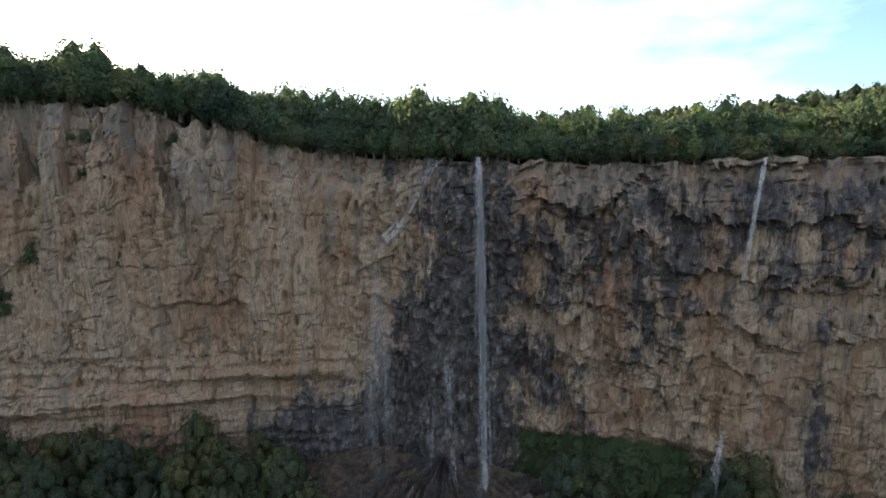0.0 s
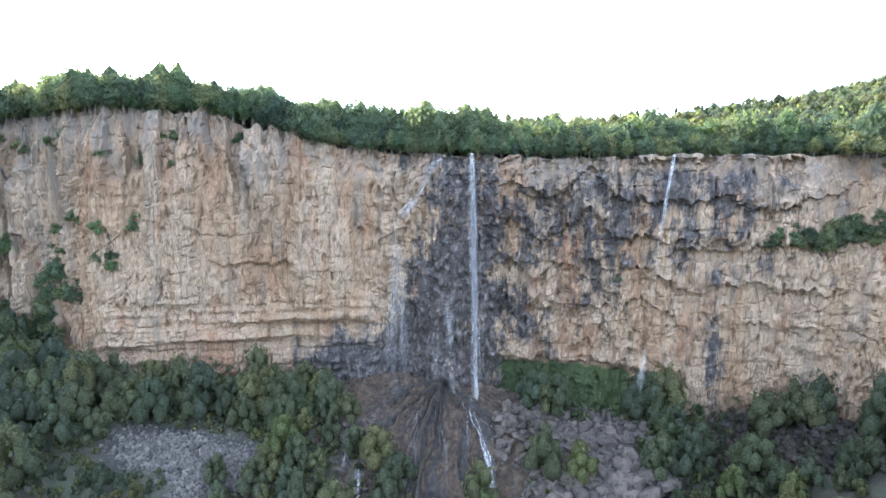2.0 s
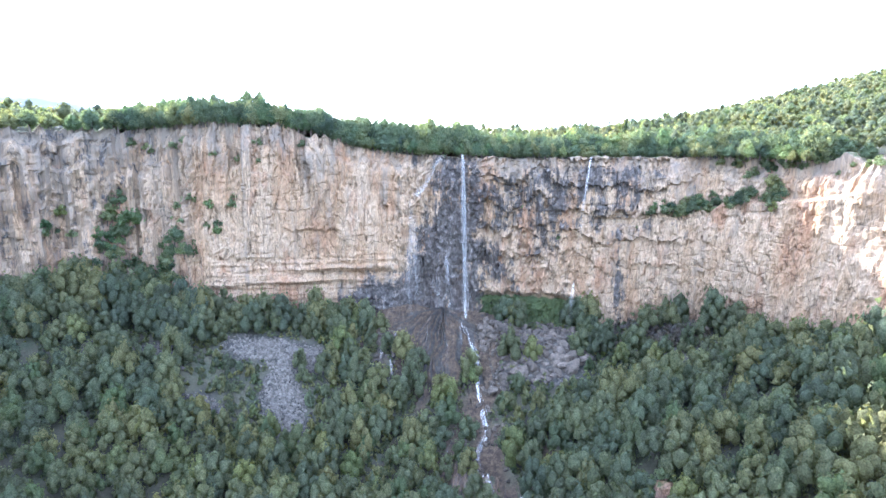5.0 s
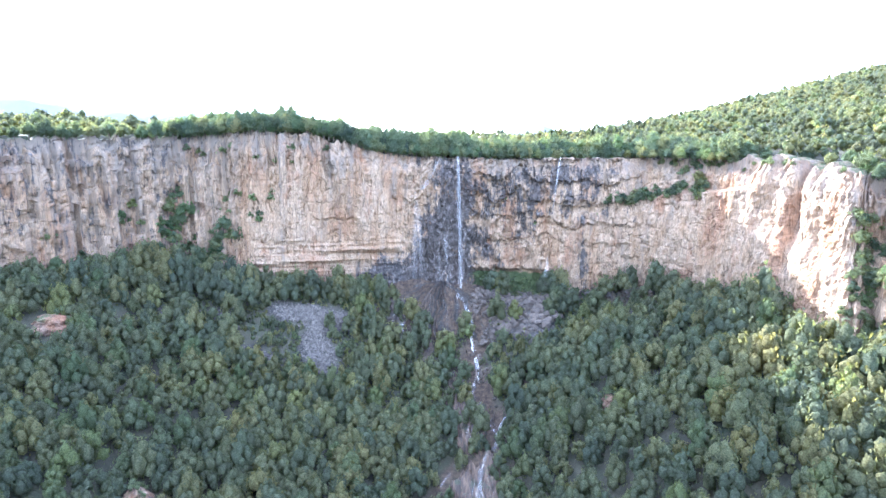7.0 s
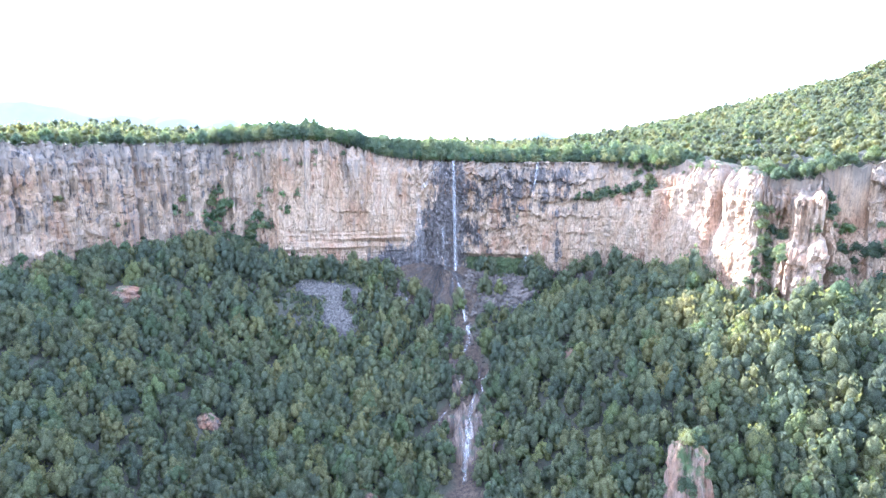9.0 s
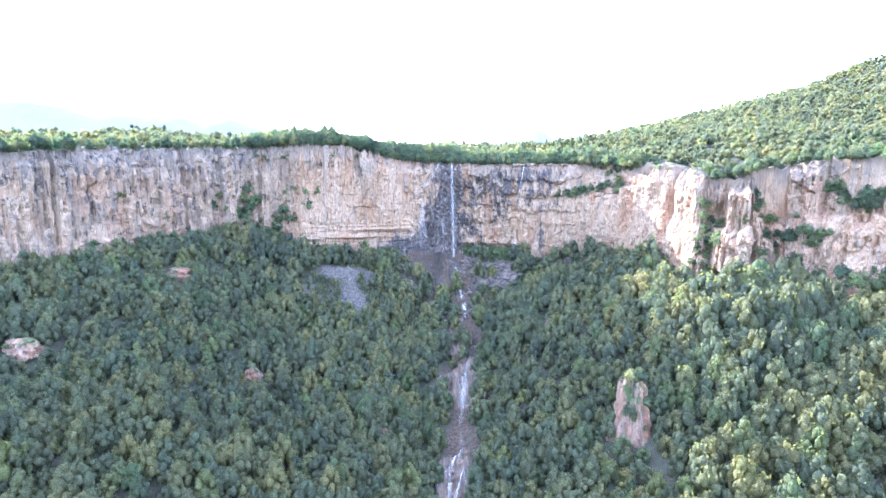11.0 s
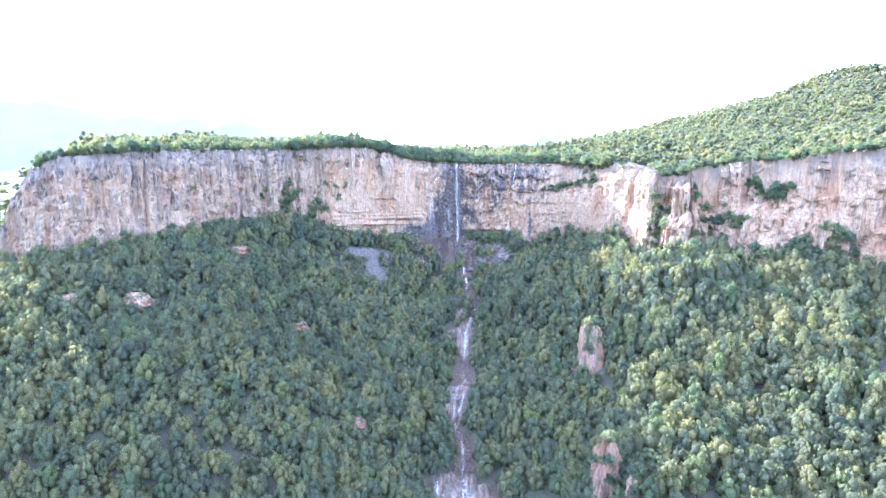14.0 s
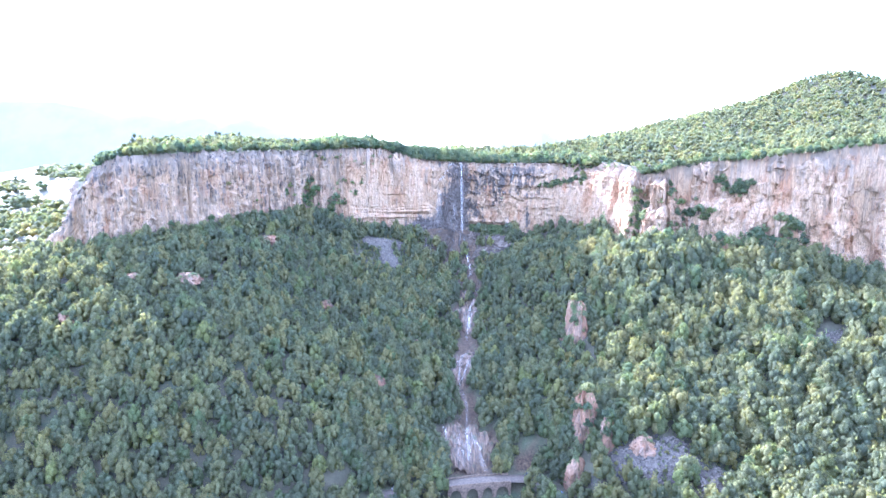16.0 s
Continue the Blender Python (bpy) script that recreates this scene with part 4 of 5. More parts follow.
# woods on the plateau and the hill behind
px_, py_ = scatter(-330, 420, -60, 250, 6.1, 55)
pd_, _ = side(px_, py_)
ok = pd_ < -12
px_, py_ = px_[ok], py_[ok]
forest("plateau_woods", "bright green oak woods on the plateau above the cliff", px_, py_, rng.uniform(2.8, 4.7, len(px_)), LOW, 56, (0.8, 1.3))
hx, hy = scatter(120, 620, 250, 420, 6.5, 57)
hx2, hy2 = scatter(418, 620, -60, 252, 6.5, 63)
hx, hy = np.concatenate([hx, hx2]), np.concatenate([hy, hy2])
hd, _ = side(hx, hy)
ok = hd < -12
forest("hill_woods", "woods covering the rounded hill", hx[ok], hy[ok], rng.uniform(3.3, 4.9, int(ok.sum())), LOW, 58)
vx, vy = scatter(-900, -300, -350, 500, 15.0, 59)
vd, _ = side(vx, vy)
ok = np.abs(vd) > 8
forest("valley_woods", "scattered woods on the far side slope", vx[ok], vy[ok], rng.uniform(5.0, 8.0, int(ok.sum())), LOW, 60)
fx, fy = scatter(-2600, -900, -400, 1900, 60.0, 65)
gx_, gy_ = scatter(-1700, -310, 300, 1500, 30.0, 67)
gd_, _ = side(gx_, gy_)
ok = np.abs(gd_) > 10
forest("side_valley_woods", "hazy woods on the side valley beyond the cliff's end", gx_[ok], gy_[ok], rng.uniform(11, 17, int(ok.sum())), LOW, 68, (0.5, 0.8))
forest("far_woods", "distant woods beyond the valley", fx, fy, rng.uniform(14, 24, len(fx)), LOW, 66, (0.4, 0.7))
nx_, ny_ = scatter(-300, 300, -420, -190, 14.0, 61)
nd_, _ = near_line(nx_, ny_, ROAD)
ok = nd_ > 8
forest("near_woods", "open oak woods on the lower valley side", nx_[ok], ny_[ok], rng.uniform(3.0, 5.0, int(ok.sum())), LOW, 62)


# trees along the rim, each a thing of its own
def build_tree(seed, label):
    tree = new("oak_tree")
    tagged(tree, label, "tree", "oaks along the rim")
    part("trunk", mesh_from("trunk", *trunk_shape(seed, 0.10, 1.0, 3), BARK, True), None, tree)
    part("crown", mesh_from("crown", *crown_shape(300 + seed, 12, BALL8, 1200, 0.075), RIM_OAK, False), None, tree)
    return tree


def build_pine(seed):
    tree = new("pine_tree")
    tagged(tree, "dark slender pine standing among the plateau oaks", "tree", "pines on the plateau")
    part("trunk", mesh_from("trunk", *trunk_shape(seed, 0.05, 2.6, 0), BARK, True), None, tree)
    rng = np.random.default_rng(seed)
    n = 420
    z = rng.uniform(0.35, 3.1, n)
    r = 0.95 * np.maximum(0.02, 1 - (z - 0.2) / 3.0) ** 0.9 * rng.uniform(0.3, 1.0, n)
    a = rng.uniform(0, 6.283, n)
    out = np.stack([np.cos(a), np.sin(a), np.full(n, -0.25)], 1)
    c = np.stack([np.cos(a) * r, np.sin(a) * r, z], 1)
    u = np.stack([-np.sin(a), np.cos(a), rng.uniform(-0.3, 0.3, n)], 1)
    q = np.stack([c - u * 0.13, c + out * 0.24, c + u * 0.13, c - out * 0.12], 1).reshape(-1, 3)
    k = np.arange(n)[:, None] * 4
    part("crown", mesh_from("crown", q, np.vstack([k + np.array([[0, 1, 2]]), k + np.array([[0, 2, 3]])]), PINE, False), None, tree)
    return tree


def rim_places(x0, x1, count, lo, hi, seed):
    """Places on the plateau within lo to hi metres behind the rim."""
    rng = np.random.default_rng(seed)
    k = np.flatnonzero((rim[:, 0] > x0) & (rim[:, 0] < x1))
    k = k[np.linspace(0, len(k) - 1, count).astype(int)]
    back = rng.uniform(lo, hi, count)
    return rim[k, 0] - rim_n[k, 0] * back, rim[k, 1] - rim_n[k, 1] * back, rim[k, 2] + 0.03 * back - 0.9


tree_kinds = [build_tree(i, "leafy green holm oak on the cliff's rim") for i in range(6)]
rng = np.random.default_rng(71)
spots = []
for x0, x1, count, lo, hi, r0, r1 in ((-128, -40, 46, 4, 7, 3.4, 5.0), (-128, -40, 40, 9, 14, 4.0, 5.8), (-44, -14, 16, 3.5, 7, 2.6, 3.8), (-44, 0, 22, 8, 14, 5.0, 6.6),
                                      (-6, 94, 58, 1.5, 5, 1.6, 2.8), (-6, 96, 54, 6, 13, 3.4, 5.0), (96, 118, 9, 8, 14, 2.2, 3.4), (-190, -128, 18, 4, 12, 2.6, 3.8), (-244, -188, 26, 1, 14, 3.0, 4.4), (118, 270, 46, 4, 12, 2.4, 3.8), (116, 270, 40, 0.5, 4, 1.5, 2.6)):
    tx, ty, tz = rim_places(x0, x1, count, lo, hi, abs(int(2000 + x0 * 7 + count)))
    spots += [(a, b, c, rng.uniform(r0, r1)) for a, b, c in zip(tx, ty, tz)]
used = set()
for i, (a, b, c, r) in enumerate(spots):
    kind = tree_kinds[i % 6]
    m = pose(a, b, c, rng.uniform(-4, 4), rng.uniform(-4, 4), rng.uniform(0, 360))
    sc = (r, r, r * rng.uniform(1.0, 1.35))
    if i % 6 not in used:
        used.add(i % 6)
        kind.matrix_basis = m
        kind.scale = sc
    else:
        copy_thing(kind, m).scale = sc
pine_kinds = [build_pine(400 + i) for i in range(3)]
used = set()
tx, ty = rng.uniform(40, 112, 26), rng.uniform(150, 205, 26)
tz = height(tx, ty)
for i in range(26):
    r = rng.uniform(2.0, 3.0)
    m = pose(tx[i], ty[i], tz[i], 0, 0, rng.uniform(0, 360))
    if i < 3:
        pine_kinds[i].matrix_basis = m
        pine_kinds[i].scale = (r * 0.8, r * 0.8, r)
    else:
        copy_thing(pine_kinds[i % 3], m).scale = (r * 0.8, r * 0.8, r)


# bushes clinging to ledges of the cliff
def build_bush(seed):
    bush = new("bush")
    tagged(bush, "dark green bush rooted on a ledge of the cliff", "bush", "bushes on the cliff")
    part("foliage", mesh_from("foliage", *crown_shape(500 + seed, 6, BALL8, 340, 0.13), RIM_OAK, False), None, bush)
    part("stem", mesh_from("stem", *trunk_shape(seed, 0.07, 0.7, 2), BARK, True), None, bush)
    return bush


bush_kinds = [build_bush(i) for i in range(4)]
bushes = []
for x0, x1, z0, z1, n, r0, r1 in ((96, 111, 164, 168, 10, 0.9, 1.7), (62, 72, 149, 152, 14, 1.4, 2.6), (70, 80, 151, 154, 16, 1.5, 2.8), (78, 90, 153, 157, 16, 1.5, 2.8), (83, 96, 157, 168, 24, 1.6, 3.0), (-160, -105, 120, 150, 34, 2.0, 4.6), (-104, -84, 140, 158, 9, 1.2, 2.2), (44, 66, 109, 113, 7, 0.8, 1.5), (-146, -128, 138, 152, 9, 1.4, 2.6), (-132, -102, 117, 138, 22, 1.8, 4.0), (-116, -104, 144, 152, 4, 1.0, 1.8),
                                  (-205, -150, 120, 150, 12, 1.5, 3.0), (112, 122, 122, 160, 26, 1.6, 3.4), (118, 150, 118, 158, 12, 1.4, 2.6), (120, 205, 112, 128, 30, 2.8, 5.2), (125, 215, 120, 160, 60, 1.8, 4.4), (112, 118, 122, 128, 8, 1.4, 2.4),
                                  (8, 40, 108, 113, 14, 1.0, 1.8), (-95, -40, 112, 117, 8, 0.8, 1.4), (30, 34, 139, 142, 1, 1.0, 1.3), (18, 21, 148, 151, 1, 1.0, 1.3), (56, 60, 140, 145, 2, 0.7, 1.0), (-128, -60, 166, 173, 14, 1.2, 2.2)):
    hubs = [(rng.uniform(x0, x1), rng.uniform(z0, z1)) for _ in range(max(1, n // 6))]
    for i in range(n):
        if n < 20:
            bx, bz = rng.uniform(x0, x1), rng.uniform(z0, z1)
        else:                                      # in clumps along ledges and clefts
            bx, bz = hubs[i % len(hubs)][0] + rng.normal(0, 3.0), hubs[i % len(hubs)][1] + rng.normal(0, 2.2)
        j = int(np.abs(cliff_x - bx).argmin())
        v = cliff_v[int(np.abs(cliff_v[:, j, 2] - np.clip(bz, z0 - 2, z1 + 2)).argmin()), j]
        r = rng.uniform(r0, r1)
        bushes.append((r, pose(v[0], v[1] + 0.15, v[2] - 0.5 * r, rng.uniform(0, 14), rng.uniform(-8, 8), rng.uniform(0, 360))))
for ox, oy, rad, up in OUTCROPS:
    g = height([ox], [oy])[0]
    for k in range(3 if up < 12 else 16):
        r = rng.uniform(1.1, 2.0) * (1 if up < 12 else 1.5)
        a = rng.uniform(0, 6.283)
        q, lev = (0.30, 0.92) if k % 2 == 0 else (0.85, rng.uniform(0.1, 0.6))
        bushes.append((r, pose(ox + math.cos(a) * rad * q, oy + math.sin(a) * rad * q * 0.8, g + up * lev, 0, 0, rng.uniform(0, 360))))
bushes.sort(key=lambda q: -q[0])
V, F, n = [], [], 0
for i, (r, m) in enumerate(bushes):
    kind = bush_kinds[i % 4]
    if i < 4:
        kind.matrix_basis = m
        kind.scale = (r, r, r)
    elif i < 280:
        copy_thing(kind, m).scale = (r, r, r)
    else:
        leafy = [c for c in kind.children if c.name.startswith("foliage")][0].data
        v = np.array([w.co[:] for w in leafy.vertices]) * r
        V.append(v @ np.array(m.to_3x3()).T + np.array(m.translation))
        F.append(np.array([q.vertices[:] for q in leafy.polygons]) + n)
        n += len(v)
tagged(new("cliff_shrubs", mesh_from("cliff_shrubs", np.vstack(V), np.vstack(F), RIM_OAK, False)), "small dark green shrubs dotted over the cliff", "shrubs", "", "stuff")

# ---- water ----
def strands(name, paths, radius, dense, seed, label, category, sides=4):
    """Water as a bundle of thin uneven jets along the given paths, each (n, 3)."""
    rng = np.random.default_rng(seed)
    V, F, D, n = [], [], [], 0
    ang = np.arange(sides) * 6.283 / sides
    for p in paths:
        p = np.asarray(p, float)
        m = len(p)
        d = np.gradient(p, axis=0)
        d /= np.linalg.norm(d, axis=1)[:, None] + 1e-9
        u = np.cross(d, (0.31, 0.2, 0.93) if abs(d[0, 2]) < 0.8 else (1.0, 0.0, 0.0))
        u /= np.linalg.norm(u, axis=1)[:, None]
        w = np.cross(d, u)
        taper = np.sin(np.linspace(0.12, 3.02, m)) ** 0.5
        rad = radius * rng.uniform(0.5, 1.5) * taper * rng.uniform(0.7, 1.3, m)
        ring = p[:, None] + rad[:, None, None] * (np.cos(ang)[None, :, None] * u[:, None] + np.sin(ang)[None, :, None] * w[:, None])
        V.append(ring.reshape(-1, 3))
        i = (np.arange(m - 1)[:, None] * sides + np.arange(sides)[None]).ravel()
        j = (np.arange(m - 1)[:, None] * sides + (np.arange(sides)[None] + 1) % sides).ravel()
        F.append(np.stack([i, j, j + sides, i + sides], 1) + n)
        D.append(np.repeat(np.interp(np.linspace(0, 1, m), np.linspace(0, 1, len(dense)), dense), sides) * rng.uniform(0.6, 1.2))
        n += m * sides
    me = mesh_from(name, np.vstack(V), np.vstack(F), WATER, True, {"dense": np.concatenate(D)})
    return tagged(new(name, me), label, category, "", "structure")


def falling(top, foot, width_top, width_foot, count, seed, parts=1, bow=1.0):
    """Paths of falling jets from top to foot, bowing out of the rock, some broken into lengths."""
    rng = np.random.default_rng(seed)
    out = []
    for _ in range(count):
        k = rng.normal()
        a, b = sorted(rng.uniform(0, 1, 2)) if parts > 1 else (0.0, 1.0)
        if parts > 1:
            b = min(1, a + rng.uniform(0.15, 0.45))
        t = np.linspace(a, b, 14)
        w = width_top + (width_foot - width_top) * t
        x = top[0] + (foot[0] - top[0]) * t + k * w * 0.4 + 0.12 * rng.normal(size=14)
        y = top[1] + (foot[1] - top[1]) * t ** 0.6 * bow + 0.25 * rng.normal() * w * 0.5
        z = top[2] + (foot[2] - top[2]) * (0.25 * t + 0.75 * t ** 1.3)
        out.append(np.stack([x, y, z], 1))
    return out


def running(line, width, count, seed, lift=0.12):
    """Paths of water running down over the ground along a line, in short uneven lengths."""
    rng = np.random.default_rng(seed)
    c = spline(line, 0.8)
    lines = []
    for _ in range(count):
        a = rng.integers(0, max(1, len(c) - 9)) if count > 3 else 0
        b = min(len(c), a + (rng.integers(8, 30) if count > 3 else len(c)))
        q = c[a:b]
        t = np.arange(len(q))
        ph = rng.uniform(0, 99)
        lines.append(np.stack([q[:, 0] + width * rng.normal() * 0.5 + width * 0.6 * fbm(t / 6.0, ph, 0, 81, 2), q[:, 1] + 0.3 * fbm(t / 4.0, ph, 0, 82, 2)], 1))
    flat = np.vstack(lines)
    z = surface(flat[:, 0], flat[:, 1]) + lift
    flat = np.column_stack([flat, z])
    return np.split(flat, np.cumsum([len(q) for q in lines])[:-1])


def build_water():
    strands("main_waterfall", falling((-3.2, 97.5, 169.2), (-1.2, 94.0, 106), 0.55, 1.0, 44, 1) + falling((-3.2, 97.5, 169), (-1.2, 93.8, 106), 0.8, 1.9, 80, 2, 2), 0.055, (0.20, 0.10, 0.075, 0.07, 0.095, 0.32), 3,
            "tall thin white waterfall dropping free from the cliff's rim", "waterfall")
    strands("left_waterfall", falling((-22.0, 100, 152), (-20.6, 96, 108), 1.0, 4.0, 60, 4, 2) + falling((-21.5, 100, 148), (-19.8, 96, 108), 1.4, 4.5, 50, 5, 2), 0.08, (0.07, 0.07, 0.055, 0.05, 0.06), 6,
            "faint veil of water falling in the dark chimney", "waterfall")
    strands("middle_waterfall", falling((-9, 98, 134), (-6.5, 95, 110), 0.8, 2.4, 26, 7, 2) + falling((-12, 98, 126), (-12, 95, 111), 1.0, 2.5, 14, 8, 2), 0.08, (0.12, 0.10, 0.09, 0.13), 9,
            "thin veil of water over dark wet rock", "waterfall")
    strands("right_waterfall", falling((41.0, 90.5, 169.0), (38.6, 89.5, 150), 0.3, 0.7, 18, 10) + falling((38.8, 90, 152), (36.8, 88.5, 128), 0.5, 1.2, 7, 31, 2) + falling((36.6, 88.2, 126), (34.0, 86.0, 101), 0.5, 1.6, 34, 11, 2), 0.055, (0.24, 0.16, 0.11, 0.09), 12,
            "narrow slanting waterfall thinning into spray", "waterfall")
    ledge = [(-9, 98.5, 169.2), (-11.5, 98.4, 167), (-14.5, 98.8, 162), (-17, 99.0, 157.5), (-20.5, 99.5, 153.5), (-22.0, 99.6, 150)]
    rng = np.random.default_rng(13)
    c = spline(ledge, 0.5)
    cas = [c[a:a + 9] + rng.normal(size=(1, 3)) * (0.5, 0.2, 0.4) for a in rng.integers(0, len(c) - 9, 26)]
    strands("upper_cascade", cas, 0.055, (0.15, 0.42, 0.15), 14, "white cascade slanting over the rock below the rim", "waterfall")
    main = [tuple(p) for p in STREAM[::6]]
    strands("stream", running(main, 0.8, 150, 15, 0.25), 0.055, (0.08, 0.26, 0.26, 0.08), 17, "white foaming stream running down the gully", "stream")
    strands("side_stream", running([(0, -29), (3, -38), (-2, -50), (-7, -61)], 0.6, 30, 18, 0.25) + running([(-1, -29), (-6, -42), (-13, -56), (-15, -61)], 0.6, 30, 16, 0.25) + running([(3, 19), (1.5, 8), (0, -6)], 1.4, 30, 32, 0.3) + running([(23, 46), (18, 39), (12, 34), (8, 28)], 0.5, 26, 19, 0.3) + [w for i, q in enumerate(RILLS) for w in running([tuple(v) for v in q[::5]], 0.8, 9, 33 + i)], 0.055, (0.10, 0.27, 0.10), 20, "thin white side stream between the trees", "stream")
    strands("fan_cascade", running([(-19, -82), (-18, -92), (-16, -107), (-14, -118)], 1.0, 30, 21, 0.25) + running([(-7, -90), (-3, -102), (1, -110), (4, -117)], 1.0, 20, 22) + running([(-10, -96), (-8, -106), (-7, -118)], 2.4, 14, 23), 0.06, (0.10, 0.28, 0.10), 24,
            "fan of small cascades above the road", "waterfall")
    over = []
    for k, (cx, cy, rx_, ry_, _) in enumerate(SLABS):
        over += running([(cx + 1, cy + ry_), (cx, cy), (cx - 1, cy - ry_)], rx_ * 0.5, 11, 40 + k) + running([(cx + 1, cy + ry_), (cx - 0.35 * rx_, cy), (cx - 0.2 * rx_, cy - ry_)], 0.8, 12, 50 + k) + running([(cx + 1, cy + ry_), (cx + 0.45 * rx_, cy), (cx + 0.4 * rx_, cy - ry_)], 0.8, 10, 60 + k)
    strands("slab_cascade", over, 0.05, (0.05, 0.14, 0.05), 45, "thin braided white water over the brown slabs", "waterfall")
    head = [tuple(p) for p in STREAM[:48:6]]
    strands("upper_stream", running(head, 0.9, 44, 46, 0.2), 0.065, (0.25, 0.55, 0.25), 47, "white stream leaving the foot of the main fall", "stream")
    strands("left_stream", running([(-22, 95), (-27, 85), (-27, 76), (-25, 62)], 0.5, 18, 25), 0.07, (0.2, 0.4, 0.2), 26, "thin stream round the foot of the earth heap", "stream")
    strands("heap_rivulet", running([(-11, 97), (-9, 86), (-7, 74)], 0.5, 3, 27) + running([(-5, 95), (-3, 86), (-3, 78)], 0.5, 3, 28) + running([(-14, 95), (-15, 84), (-13, 72)], 0.5, 3, 29), 0.07, (0.05, 0.15, 0.06), 30, "pale rivulets down the bare earth heap", "stream")


build_water()


# ---- stones ----
def stone_mesh(name, seed, mat, level=2, rough=0.35, stretch=(1, 1, 1)):
    v, f = octa(level)
    rng = np.random.default_rng(seed)
    o = rng.uniform(0, 50, 3)
    r = 1 + rough * fbm(v[:, 0] * 1.3 + o[0], v[:, 1] * 1.3 + o[1], v[:, 2] * 1.3 + o[2], 90, 3)
    cut = rng.normal(size=(13, 3))
    cut /= np.linalg.norm(cut, axis=1)[:, None]
    p = v * r[:, None]
    for c in cut:                                  # flat broken sides
        over = np.maximum(p @ c - rng.uniform(0.32, 0.66), 0)
        p = p - over[:, None] * c
    return mesh_from(name, p * np.array(stretch), f, mat, False)


def build_stones():
    rng = np.random.default_rng(91)
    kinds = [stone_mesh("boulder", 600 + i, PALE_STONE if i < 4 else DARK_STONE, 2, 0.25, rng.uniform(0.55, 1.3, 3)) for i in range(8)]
    groups = ((-66, 75, 15, 5, 60, 0.4, 1.0), (-58, 61, 7, 10, 40, 0.4, 1.0), (20, 84, 18, 10, 380, 0.5, 1.9), (22, 72, 15, 7, 150, 0.7, 2.9), (-28, 82, 5, 8, 40, 0.7, 2.0), (7, 62, 7, 10, 30, 0.6, 1.8), (-102, 65, 12, 4, 24, 0.4, 1.1),
              (2, 30, 10, 60, 30, 0.5, 1.4), (88, -152, 10, 12, 24, 0.4, 1.2), (-8, -80, 8, 34, 20, 0.5, 1.3))
    lie = []
    for cx, cy, rx, ry, n, r0, r1 in groups:
        a, q = rng.uniform(0, 6.283, n), np.sqrt(rng.uniform(0, 1, n))
        x, y = cx + np.cos(a) * q * rx, cy + np.sin(a) * q * ry
        for px, py, pz in zip(x, y, surface(x, y)):
            r = rng.uniform(r0, r1) * (1 if rng.random() > 0.12 else 1.5)
            lie.append((r, cx < -50, pose(px, py, pz + 0.4 * r, *rng.uniform(0, 360, 3)) @ Matrix.Diagonal((r, r, r, 1))))
    lie.sort(key=lambda q: -q[0])
    small = {True: [], False: []}
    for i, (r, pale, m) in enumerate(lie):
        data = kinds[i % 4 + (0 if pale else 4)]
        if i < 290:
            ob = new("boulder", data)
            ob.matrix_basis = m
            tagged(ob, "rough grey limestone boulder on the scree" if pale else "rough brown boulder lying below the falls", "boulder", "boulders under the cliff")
        else:
            small[pale].append((data, m))
    for pale, rest in small.items():
        V, F, n = [], [], 0
        for data, m in rest:
            v = np.array([w.co[:] for w in data.vertices]) @ np.array(m.to_3x3()).T + np.array(m.translation)
            V.append(v)
            F.append(np.array([q.vertices[:] for q in data.polygons]) + n)
            n += len(v)
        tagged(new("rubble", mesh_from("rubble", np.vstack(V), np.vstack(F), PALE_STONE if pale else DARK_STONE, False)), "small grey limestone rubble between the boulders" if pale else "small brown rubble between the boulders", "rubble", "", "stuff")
    # small stones of the scree
    bv, bf = BALL8
    x = np.concatenate([rng.normal(c[0], c[2] * 0.55, int(c[2] * c[3] * 20)) for c in SCREE])
    y = np.concatenate([rng.normal(c[1], c[3] * 0.55, int(c[2] * c[3] * 20)) for c in SCREE])
    ok = stony_shade(x, y) > 0.3
    x, y = x[ok], y[ok]
    k, z, r = len(x), height(x, y), rng.uniform(0.22, 0.7, len(x))
    base = bv[None] * rng.uniform(0.6, 1.3, (k, 6, 1)) * r[:, None, None]
    a = rng.uniform(0, 6.283, k)
    c, s_ = np.cos(a)[:, None], np.sin(a)[:, None]
    tilt = rng.uniform(-0.8, 0.8, k)[:, None]
    px, py, pz = base[..., 0], base[..., 1] * np.cos(tilt) - base[..., 2] * np.sin(tilt), base[..., 1] * np.sin(tilt) + base[..., 2] * np.cos(tilt)
    V = np.stack([px * c - py * s_ + x[:, None], px * s_ + py * c + y[:, None], pz + z[:, None] + 0.05], -1).reshape(-1, 3)
    F = (bf[None] + (np.arange(k) * 6)[:, None, None]).reshape(-1, 3)
    tagged(new("scree_stones", mesh_from("scree_stones", V, F, PALE_STONE, False)), "pale broken scree stones", "scree", "", "stuff")
    # outcrops among the trees
    for i, (x, y, r, up) in enumerate(OUTCROPS):
        v, f = octa(5)
        o = i * 7.7
        box = v / np.maximum(np.abs(v[:, :2]).max(1), np.abs(v[:, 2]) * 0.9)[:, None]
        vv = 0.82 * v + 0.16 * box
        wv = v + 0.25 * np.stack([fbm(v[:, 0] * 2 + o, v[:, 1] * 2, v[:, 2] * 2, 92 + k, 3) for k in range(3)], 1)
        cv, _ = cells(np.arctan2(wv[:, 1], wv[:, 0]) * 1.7 + o, wv[:, 2] * 2.2, 93)
        cw, _ = cells(np.arctan2(wv[:, 1], wv[:, 0]) * 4.3 + o, wv[:, 2] * 6.0, 94)
